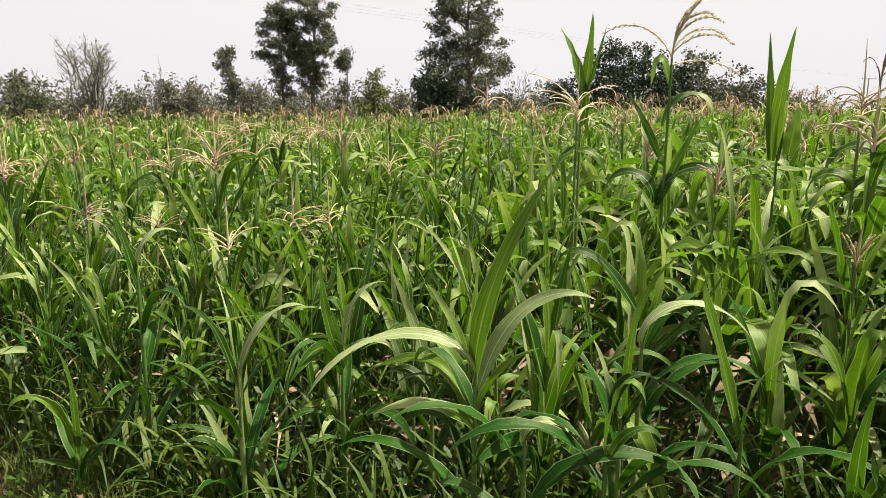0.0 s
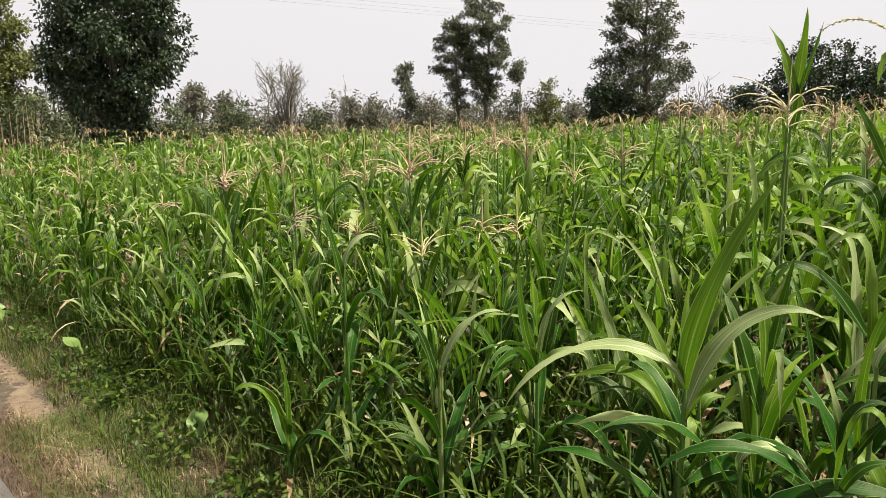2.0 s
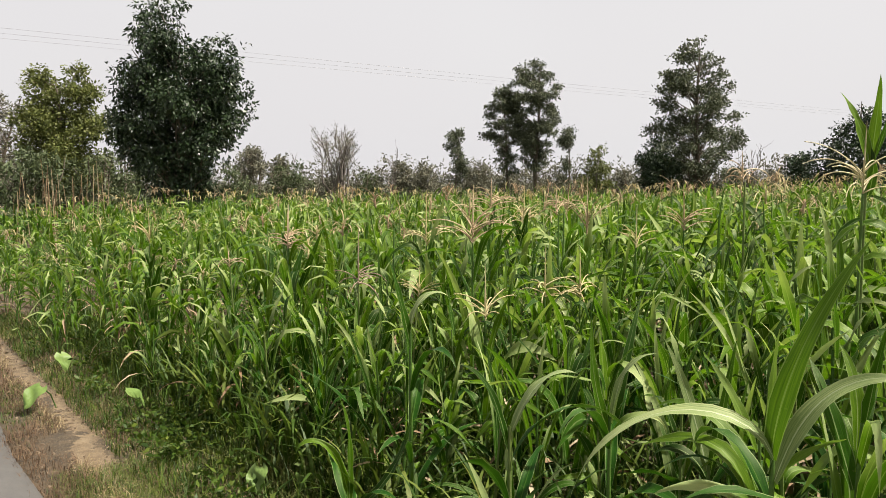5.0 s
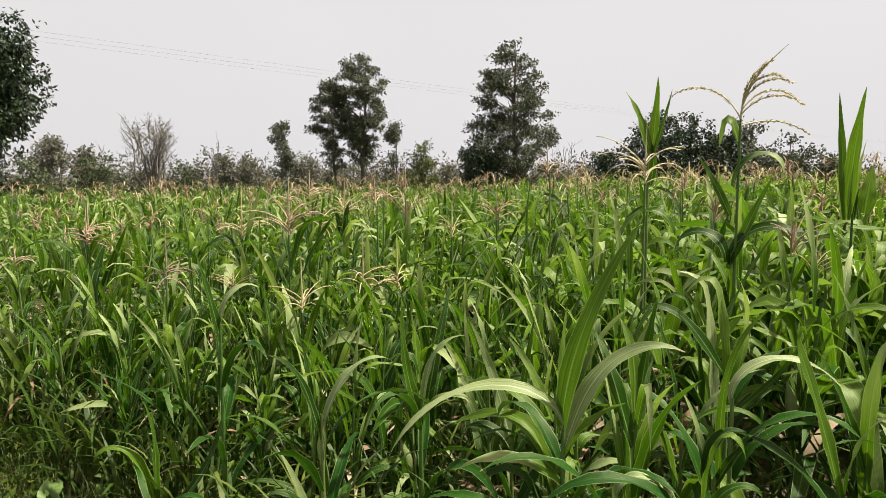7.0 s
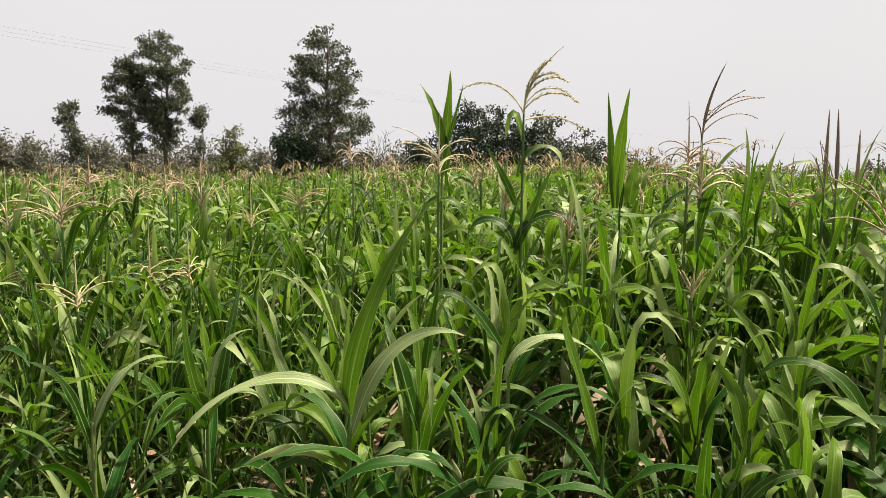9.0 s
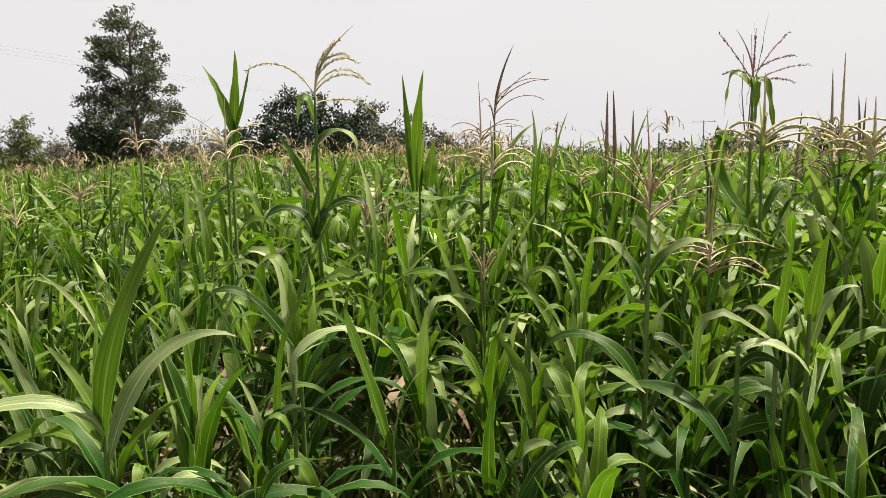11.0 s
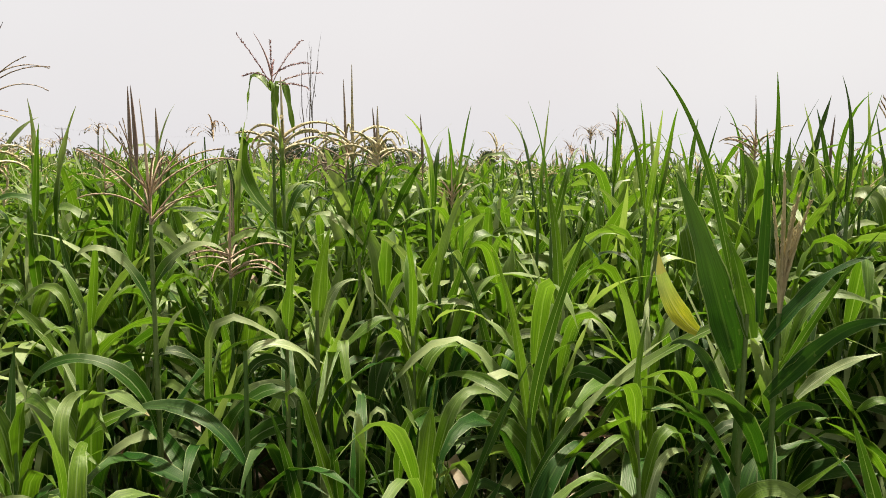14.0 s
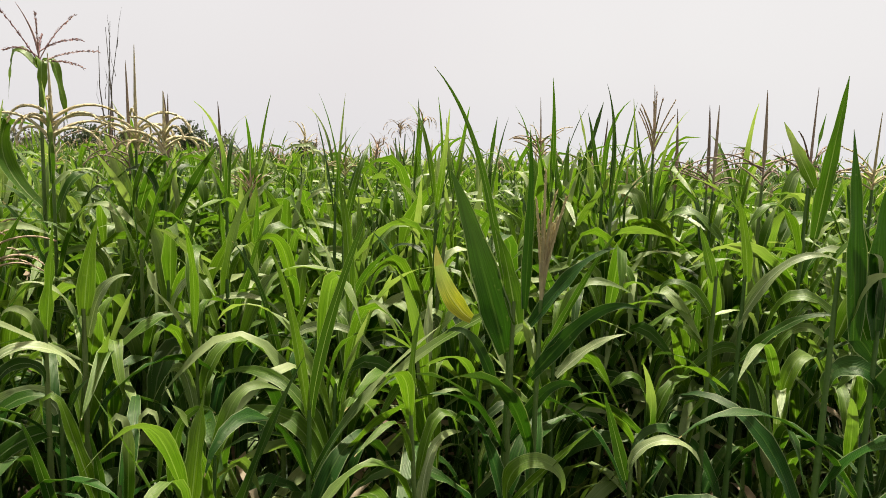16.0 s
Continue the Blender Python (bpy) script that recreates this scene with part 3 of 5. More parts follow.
def limb(a, b, r0, r1, rng, sag=0.1, segs=5, sides=4):
    s = np.linspace(0, 1, segs)[:, None]
    a, b = np.asarray(a, dtype=float), np.asarray(b, dtype=float)
    p = a + (b - a) * s
    L = np.linalg.norm(b - a)
    p = p + np.sin(s * math.pi) * (rng.normal(size=3) * L * sag * 0.5)
    p[1:-1] += rng.normal(size=(segs - 2, 3)) * L * 0.02
    return tube(p, np.linspace(r0, r1, segs), sides)


def build_tree(name, label, at, height, profile, clumps, leaves, size, mat, seed, trunk=0.14, bark=None, clump=0.6, low=0.25, droop=0.3, lean=0.0, narrow=0.45, thin=0.45, flat=0.8, stems=1, tops=()):
    """profile: (share of the height, half width in metres) from below to above."""
    rng = np.random.default_rng(seed)
    root = tagged(new(name), label, "bush" if "shrub" in name or "bush" in name else "tree", "trees and bushes behind the field")
    root.location = at
    hs, ws = [p[0] for p in profile], [p[1] for p in profile]
    weights = np.interp(np.linspace(0, 1, 60), hs, ws, left=0, right=0) + 0.05
    weights[np.linspace(0, 1, 60) < hs[0]] = 0
    weights /= weights.sum()
    balls, wood = [], []
    s = np.linspace(0, 1, 9)
    for k in range(stems):
        wander = rng.normal(size=(9, 2)).cumsum(0) * height * 0.008
        foot = rng.normal(size=2) * 0.25 * (stems > 1)
        tip = rng.normal(size=2) * ws[len(ws) // 2] * 0.5 * (stems > 1)
        path = np.stack([wander[:, 0] + lean * s ** 2 + foot[0] + tip[0] * s, wander[:, 1] + foot[1] + tip[1] * s, s * height * 0.93], 1)
        wood.append(tube(path, trunk * (1 - 0.85 * s), 8))
    for _ in range(clumps):
        h = rng.choice(np.linspace(0, 1, 60), p=weights)
        w = np.interp(h, hs, ws)
        a, r = rng.uniform(0, 2 * math.pi), w * math.sqrt(rng.uniform(0.08, 1))
        b = clump * rng.uniform(0.55, 1.25) * (0.55 + 0.45 * min(1, w / (max(ws) + 1e-6)))
        r = max(0.0, r - b * 0.5)
        c = np.array([lean * h ** 2 + r * math.sin(a), r * math.cos(a), h * height - b * 0.3])
        balls.append((c, (b, b, b * flat)))
        foot = max(low * height, c[2] - (0.25 + 0.7 * r))
        if foot < height * 0.93:
            x0 = np.array([np.interp(foot / height / 0.93, s, path[:, k]) for k in (0, 1)])
            wood.append(limb((x0[0], x0[1], foot), c, trunk * 0.32 * (1 - 0.6 * h), 0.008, rng))
    # leading shoots that stand out of the crown
    for side, back, top, wide, n in tops:
        for k in range(n):
            f = rng.uniform(0.55, 1)
            b = wide * rng.uniform(0.35, 0.6) * (1.25 - 0.5 * f)
            c = np.array([side * math.cos(0.68) + rng.normal() * wide * 0.35, side * math.sin(0.68) + rng.normal() * wide * 0.35, top * f - b])
            balls.append((c, (b, b, b)))
        wood.append(limb((0, 0, height * 0.5), (side * 0.78, side * 0.63, top - 0.3), trunk * 0.4, 0.01, rng))
    part("trunk", join(wood), [bark or BARK], root)
    part("crown", foliage(balls, leaves, size, rng, droop, thin, narrow), [mat], root)
    return root


build_tree("broadleaf_tree", "dense dark green broadleaf tree with drooping leaves", spot(-38.9, 23), 5.7,
           [(0.12, 0.8), (0.2, 1.0), (0.35, 1.4), (0.55, 1.85), (0.75, 2.05), (0.9, 1.75), (1.0, 0.9)], 150, 40000, 0.135, LEAVES_DARK, 3, 0.16, clump=0.5, low=0.1, droop=0.8, narrow=0.42, thin=0.38,
           tops=((-0.6, 0.1, 7.1, 1.0, 34), (0.85, 0, 6.1, 1.15, 26), (-1.3, 0, 5.7, 0.8, 10)))
build_tree("round_tree", "round light olive-green tree at the field edge", spot(-46.9, 30), 5.7,
           [(0.1, 1.2), (0.35, 1.5), (0.65, 1.7), (0.88, 1.5), (1.0, 1.0)], 140, 28000, 0.14, LEAVES_LIGHT, 5, 0.13, clump=0.55, low=0.15, flat=0.7)
build_tree("tall_tree", "tall dark tree with airy layered branches", spot(-11.7, 38.5), 7.9,
           [(0.24, 0.7), (0.36, 1.2), (0.5, 1.45), (0.7, 1.75), (0.88, 1.6), (1.0, 0.8)], 78, 22000, 0.125, LEAVES_DIM, 11, 0.14, clump=0.46, low=0.15, flat=0.42)
build_tree("tall_tree", "slimmer dark tree standing close beside a taller one", spot(-14.0, 38.5), 6.8,
           [(0.26, 0.5), (0.4, 0.9), (0.7, 1.3), (0.9, 1.2), (1.0, 0.6)], 46, 14000, 0.12, LEAVES_DIM, 12, 0.1, clump=0.45, low=0.15, flat=0.42)
build_tree("young_tree", "thin young tree with a small tufted crown", spot(-9.2, 38), 4.3,
           [(0.3, 0.25), (0.48, 0.5), (0.58, 0.1), (0.76, 0.1), (0.84, 0.62), (1.0, 0.4)], 22, 3600, 0.11, LEAVES_DIM, 13, 0.06, clump=0.4, low=0.4, flat=0.5)
build_tree("young_tree", "slender young tree with a narrow dark crown", spot(-17.8, 40), 4.8,
           [(0.3, 0.45), (0.45, 0.68), (0.62, 0.5), (0.8, 0.72), (1.0, 0.4)], 24, 4600, 0.12, LEAVES_DIM, 14, 0.06, clump=0.42, low=0.3, flat=0.55)
build_tree("conical_tree", "large dark conical tree with loose outer sprays", spot(0.3, 34), 7.8,
           [(0.06, 2.0), (0.2, 2.3), (0.4, 2.35), (0.55, 2.15), (0.7, 1.8), (0.85, 1.35), (1.0, 0.5)], 165, 31000, 0.13, LEAVES_DIM, 16, 0.15, clump=0.46, low=0.1, flat=0.5, droop=-0.1)
build_tree("evergreen_bush", "dark dense bush at the foot of a tree", spot(-2.3, 33), 3.4,
           [(0.05, 1.1), (0.5, 1.1), (0.85, 0.8), (1.0, 0.4)], 34, 12000, 0.12, LEAVES_DARK, 17, 0.06, clump=0.55, low=0.1)
# a dense dark thicket of several bushes: bearing, distance, height, half width
for k, (b, d, h, w, text) in enumerate(((7.9, 43, 3.0, 1.5, "low dark bush beyond the maize"), (11.3, 42, 5.9, 1.8, "tall dark rounded bush beyond the maize"), (9.6, 43, 4.0, 1.5, "dark rounded dense bush beyond the maize"), (13.6, 43, 5.0, 1.8, "dark rounded dense bush beyond the maize"), (15.7, 43, 4.7, 1.7, "dark rounded dense bush beyond the maize"), (17.9, 44, 4.8, 2.2, "wide dark green bush beyond the maize"), (20.8, 45, 4.0, 2.0, "dark spreading bush beyond the maize"), (23.4, 46, 2.8, 1.5, "low dark bush beyond the maize"))):
    build_tree("evergreen_bush", text, spot(b, d), h, [(0.05, w), (0.45, w), (0.75, w * 0.8), (1.0, w * 0.4)], 50, 8000, 0.16, LEAVES_DARK if k < 5 else LEAVES_DIM, 118 + k, 0.1, clump=0.6, low=0.1, narrow=0.6, flat=0.8)
build_tree("leafy_bush", "yellowish green bush at the field edge", spot(-6.8, 40), 3.5,
           [(0.05, 1.1), (0.5, 1.2), (1.0, 0.45)], 26, 8000, 0.13, LEAVES_LIGHT, 22, 0.06, clump=0.6, low=0.1)


build_tree("thorn_tree", "grey-green feathery thorn tree beside a rounder one", spot(-51.2, 36), 5.6,
           [(0.05, 2.3), (0.4, 2.5), (0.7, 2.0), (0.9, 1.3), (1.0, 0.6)], 110, 17000, 0.12, LEAVES_GREY, 23, 0.1, clump=0.6, low=0.1, flat=0.5, stems=3)


def bare_tree(name, label, at, height, stems, spread, seed, thick=0.035, tufts=0, sag=0.12, twigs=7):
    rng = np.random.default_rng(seed)
    root = tagged(new(name), label, "tree", "trees and bushes behind the field")
    root.location = at
    wood, balls = [], []
    for k in range(stems):
        a = rng.uniform(0, 2 * math.pi)
        e = np.array([spread * math.sin(a) * rng.uniform(0.3, 1), spread * math.cos(a) * rng.uniform(0.3, 1), height * rng.uniform(0.75, 1)])
        f = rng.normal(size=3) * 0.12
        f[2] = 0
        wood.append(limb(f, e, thick, 0.012, rng, sag, 8 if sag > 0.1 else 4, 5))
        for _ in range(twigs):
            q = rng.uniform(0.35, 0.95)
            b = f + (e - f) * q
            g = b + np.array([rng.normal() * spread * 0.28, rng.normal() * spread * 0.28, height * rng.uniform(0.08, 0.25)])
            wood.append(limb(b, g, thick * 0.4, 0.005, rng, 0.1, 5, 4))
            balls.append((b + (g - b) * 0.6, (0.2, 0.2, 0.42)))
    part("trunk", join(wood), [BARK_PALE], root)
    if tufts:
        part("crown", foliage(balls, tufts, 0.09, rng, -0.3, narrow=0.25), [LEAVES_GREY], root)


bare_tree("bare_tree", "pale almost leafless tree with fanned stems", spot(-27.3, 44), 4.8, 14, 1.7, 31, 0.085, 7000)
bare_tree("bare_tree", "thin grey leafless sapling in the hedge", spot(-31.0, 44), 3.8, 2, 0.6, 32, 0.03)
bare_tree("bare_tree", "thin grey leafless sapling in the hedge", spot(-22.8, 44), 3.6, 3, 1.0, 33, 0.03)
bare_tree("bare_tree", "tall grey leafless sapling with thin twigs", spot(46.6, 45), 9.0, 4, 1.1, 34, 0.06, 0, 0.03, 2)
bare_tree("bare_tree", "low grey leafless shrub in the hedge", spot(4.3, 46), 3.6, 5, 1.0, 35, 0.025)

# scrub along the far edge of the field: bearing, distance, height, half width, where the crown starts, kind
SCRUB = [(-47.5, 36, 3.4, 2.0, 0.03, 1), (-49.0, 24, 2.5, 1.7, 0.03, 1), (-52.5, 26, 2.8, 1.8, 0.03, 1), (-44.6, 27, 2.5, 1.6, 0.03, 1), (-43.0, 32, 4.6, 1.5, 0.03, 1), (-40.6, 33, 3.6, 1.3, 0.03, 1), (-35.4, 36, 2.4, 1.3, 0.03, 1), (-33.8, 42, 3.5, 1.3, 0.52, 2), (-31.7, 43, 3.1, 0.6, 0.5, 2),
         (-31.0, 41, 2.5, 1.6, 0.03, 1), (-28.2, 46, 1.9, 1.9, 0.03, 2), (-24.9, 45, 2.1, 1.2, 0.03, 1), (-22.2, 45, 2.8, 1.0, 0.35, 2), (-20.3, 44, 2.6, 1.2, 0.25, 2), (-16.1, 43, 2.9, 1.2, 0.3, 2), (-13.0, 46, 2.2, 1.8, 0.03, 2), (-10.0, 46, 2.1, 1.8, 0.03, 2),
         (-4.6, 45, 2.5, 1.2, 0.03, 2), (3.4, 48, 2.0, 2.0, 0.03, 2), (5.8, 50, 2.0, 1.6, 0.03, 2)]
for k, (b, d, h, w, start, m) in enumerate(SCRUB):
    build_tree("thorn_shrub", "grey-brown feathery thorn shrub with bare stems in the hedge" if start > 0.2 else "grey-green feathery thorn shrub in the hedge" if m == 2 else "olive-green thorn shrub in the hedge", spot(b, d), h, [(start, w * 0.8), (0.3 + start * 0.7, w), (0.85, w * 0.75), (1.0, w * 0.45)], 46, 3000 if start > 0.2 else 3600, 0.165, LEAVES_GREY if m == 2 else LEAVES_OLIVE, 40 + k, 0.05, clump=0.45, low=0.05, flat=0.5, droop=0.0, narrow=0.4, thin=0.6, stems=4)
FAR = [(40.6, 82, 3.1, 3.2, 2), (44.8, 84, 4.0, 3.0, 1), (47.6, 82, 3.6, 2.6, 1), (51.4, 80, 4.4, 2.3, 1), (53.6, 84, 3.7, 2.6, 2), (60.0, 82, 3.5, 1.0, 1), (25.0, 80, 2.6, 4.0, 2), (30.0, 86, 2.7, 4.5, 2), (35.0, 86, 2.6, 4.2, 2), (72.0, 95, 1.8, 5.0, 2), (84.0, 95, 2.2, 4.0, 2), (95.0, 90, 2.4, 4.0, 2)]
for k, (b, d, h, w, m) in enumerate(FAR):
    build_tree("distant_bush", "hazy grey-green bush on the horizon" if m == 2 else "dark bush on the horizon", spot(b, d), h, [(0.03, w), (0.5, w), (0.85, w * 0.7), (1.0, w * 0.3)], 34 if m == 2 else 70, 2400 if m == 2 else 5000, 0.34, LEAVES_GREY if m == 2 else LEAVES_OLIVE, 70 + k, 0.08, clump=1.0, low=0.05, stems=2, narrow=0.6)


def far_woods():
    """A low belt of scrub all along the horizon, its haze painted into the leaf colour."""
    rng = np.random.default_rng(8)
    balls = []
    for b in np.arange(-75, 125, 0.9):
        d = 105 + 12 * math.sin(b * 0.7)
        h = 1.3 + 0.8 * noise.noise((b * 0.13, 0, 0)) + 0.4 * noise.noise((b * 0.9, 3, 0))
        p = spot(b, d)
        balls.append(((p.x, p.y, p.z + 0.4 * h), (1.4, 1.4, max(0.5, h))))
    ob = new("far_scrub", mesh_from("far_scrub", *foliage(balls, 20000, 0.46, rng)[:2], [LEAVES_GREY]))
    tagged(ob, "hazy belt of scrub along the horizon", "scrub", kind="stuff")


far_woods()


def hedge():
    """A thorn hedge, chest-high and more, that closes the field behind; distance haze is in its colour."""
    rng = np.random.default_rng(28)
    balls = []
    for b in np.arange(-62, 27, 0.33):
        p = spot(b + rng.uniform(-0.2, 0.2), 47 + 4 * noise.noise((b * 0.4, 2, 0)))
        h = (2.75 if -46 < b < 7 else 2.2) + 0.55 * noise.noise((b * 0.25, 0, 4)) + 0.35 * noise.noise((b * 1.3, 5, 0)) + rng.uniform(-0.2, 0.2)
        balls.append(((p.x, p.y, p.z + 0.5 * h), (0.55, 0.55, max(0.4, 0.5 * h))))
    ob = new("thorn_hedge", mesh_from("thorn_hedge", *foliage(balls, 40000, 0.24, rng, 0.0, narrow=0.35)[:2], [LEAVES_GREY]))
    tagged(ob, "grey-green thorn hedge behind the field, haze in its colour", "hedge", kind="stuff")


hedge()


def dry_stalks():
    """Last season's weed stalks standing at the corner of the field."""
    rng = np.random.default_rng(29)
    wood = []
    for _ in range(34):
        p = spot(-47.4 + rng.normal() * 1.3, 18.6 + rng.normal() * 0.6)
        h = rng.uniform(1.4, 2.15)
        lean = rng.normal(size=2) * 0.1
        s = np.linspace(0, 1, 5)
        wood.append(tube(np.stack([p.x + lean[0] * s, p.y + lean[1] * s, h * s - 0.1], 1), 0.009 * (1.2 - 0.7 * s), 5))
    v, f, u, m = join(wood)
    tagged(new("dry_stalks", mesh_from("dry_stalks", v, f, [LEAF_DRY], uv=u)), "pale dry weed stalks standing at the field corner", "weeds", kind="stuff")


dry_stalks()


def undergrowth():
    """Knee-high weeds on the fallow ground behind the field."""
    rng = np.random.default_rng(18)
    balls = []
    for b in np.arange(-62, 40, 0.55):
        for step in (1.0, 5.0, 11.0, 20.0):
            p = spot(b + rng.uniform(-0.3, 0.3), field_end(b) + step * rng.uniform(0.8, 1.2))
            h = 0.55 + 0.35 * noise.noise((p.x * 0.2, p.y * 0.2, 1))
            balls.append(((p.x, p.y, p.z + h * 0.5), (0.5, 0.5, max(0.25, h))))
    ob = new("undergrowth", mesh_from("undergrowth", *foliage(balls, 20000, 0.3, rng, -0.3)[:2], [LEAVES_OLIVE]))
    tagged(ob, "low olive-green weeds behind the field", "weeds", kind="stuff")




# ---- the power line ----
def utility_pole(at, high, label, arm):
    root = tagged(new("utility_pole"), label, "utility pole", "utility poles")
    root.location = (at.x, at.y, at.z - 0.1)
    part("pole", tube([(0, 0, 0), (0, 0, high * 0.5), (0, 0, high)], [0.13, 0.11, 0.09], 8), [METAL], root)
    part("crossarm", tube([(-arm.x, -arm.y, high - 0.1), (0, 0, high - 0.1), (arm.x, arm.y, high - 0.1)], [0.08, 0.08, 0.08], 6), [METAL], root)
    for k in (-0.9, 0.0, 0.9):
        part("insulator", tube([(k * arm.x, k * arm.y, high - 0.1), (k * arm.x, k * arm.y, high + 0.06), (k * arm.x, k * arm.y, high + 0.14)], [0.05, 0.06, 0.03], 6), [METAL], root)
    return [Vector((at.x + k * arm.x, at.y + k * arm.y, at.z + high + 0.02)) for k in (-0.9, 0.0, 0.9)]


def power_line():
    label = "slim steel utility pole with a crossarm"
    ends = [utility_pole(Vector((-35.5, 5.5, 0)), 7.2, label, Vector((0.9, -0.75, 0))), utility_pole(Vector((76.6, 139.5, fall(76.6))), 8.1, label, Vector((0.9, -0.75, 0))),
            utility_pole(spot(43.0, 135), 7.6, label, Vector((1.5, -1.3, 0)))]
    for a3, b3, sag in ((ends[0], ends[1], 0.5), (ends[1], ends[2], 1.4)):
        for a, b in zip(a3, b3):
            s = np.linspace(0, 1, 40)[:, None]
            p = np.array(a) + (np.array(b) - np.array(a)) * s
            p[:, 2] -= sag * 4 * (s * (1 - s))[:, 0]
            v, f, u, m = tube(p, np.full(40, 0.0042), 4)
            tagged(new("overhead_wire", mesh_from("overhead_wire", v, f, [METAL], uv=u)), "thin sagging overhead wire between poles", "wire", "overhead wires")


power_line()


# ---- the maize field ----
def stand(x, y):
    """How tall the crop grows there: shorter by the verge and towards the open west, taller eastwards."""
    c = across(x, y)
    t = 0.85 + 0.165 * (1 / (1 + math.exp(-(x - 1.5) * 1.6)))
    t += 0.09 / (1 + math.exp(-(x - 3.2) * 1.6))
    t += 0.07 * (1 / (1 + math.exp((x + 2.5) * 1.2))) * min(1.0, max(0.0, (c - 2.2) / 2.0))
    t += 0.085 * min(1.0, max(0.0, (c - 2.2) / 0.8)) / (1 + math.exp((x - 1.6) * 1.6))
    t += 0.15 * min(1.0, max(0.0, (c - 2.9) / 1.6)) * (0.15 + 0.85 / (1 + math.exp(-(x + 2.2) * 1.1)))
    t += 0.24 / (1 + math.exp(-(x - 3.1) * 2.5)) / (1 + math.exp((y - 0.55) * 2.2)) / (1 + math.exp((x - 9.0) * 0.8))
    t += 0.07 * noise.noise((x * 0.35, y * 0.35, 5)) + 0.05 * noise.noise((x * 1.5, y * 1.5, 2))
    return t * (0.74 + 0.26 * min(1.0, max(0.0, (c - 1.35) / 0.9)))


def field_end(b):
    return float(np.interp(b, [-75, -52, -34, -20, 5, 20, 30, 45, 110], [20, 21, 26, 31, 33, 38, 60, 66, 66]))


undergrowth()


HERO_SPOTS = []


def strew():
    """Feet of the plants, the nearest first, on jittered grids that widen with the distance."""
    rng = random.Random(21)
    out = []
    for near, farther, gap in ((0, 5.2, 0.225), (5.2, 12, 0.32), (12, 25, 0.5), (25, 67, 0.92)):
        k = int(farther / gap) + 2
        for i in range(-k, k + 1):
            for j in range(-k, k + 1):
                a, o = i * gap + rng.uniform(-0.42, 0.42) * gap, j * gap + rng.uniform(-0.42, 0.42) * gap
                p = line_point(a, o)
                x, y = p.x, p.y
                if across(x, y) < CROP_EDGE - 0.22 * min(1.0, max(0.0, a - 1.0)) - 0.32 * min(1.0, max(0.0, a - 1.9)) - 0.35 * min(1.0, max(0.0, -a - 4.5) / 2.0) + 0.1 * min(1.0, max(0.0, -a - 1.2)) + rng.uniform(-0.1, 0.2) + 0.12 * noise.noise((a * 1.2, 0, 0)):
                    continue
                dx, dy = x - 0.65, y + 0.26
                dist = math.hypot(dx, dy)
                b = math.degrees(math.atan2(dx, dy))
                if not near <= dist < farther or not -62 < b < 116 or dist > field_end(b):
                    continue
                if any(math.hypot(x - hx, y - hy) < hr for hx, hy, hr in HERO_SPOTS):
                    continue
                out.append((dist, x, y))
    return sorted(out)


# ---- single plants that stand out of the crop ----
def label_of(mat):
    return {None: "green maize plant with long strap leaves, not in flower", 3: "tall maize plant with a dry pinkish tassel", 4: "tall maize plant with an arching straw-yellow tassel", 5: "tall maize plant with a dark dry tassel", 9: "tall maize plant with a purplish brown tassel", 10: "tall maize plant with a drooping cream-coloured tassel"}[mat]


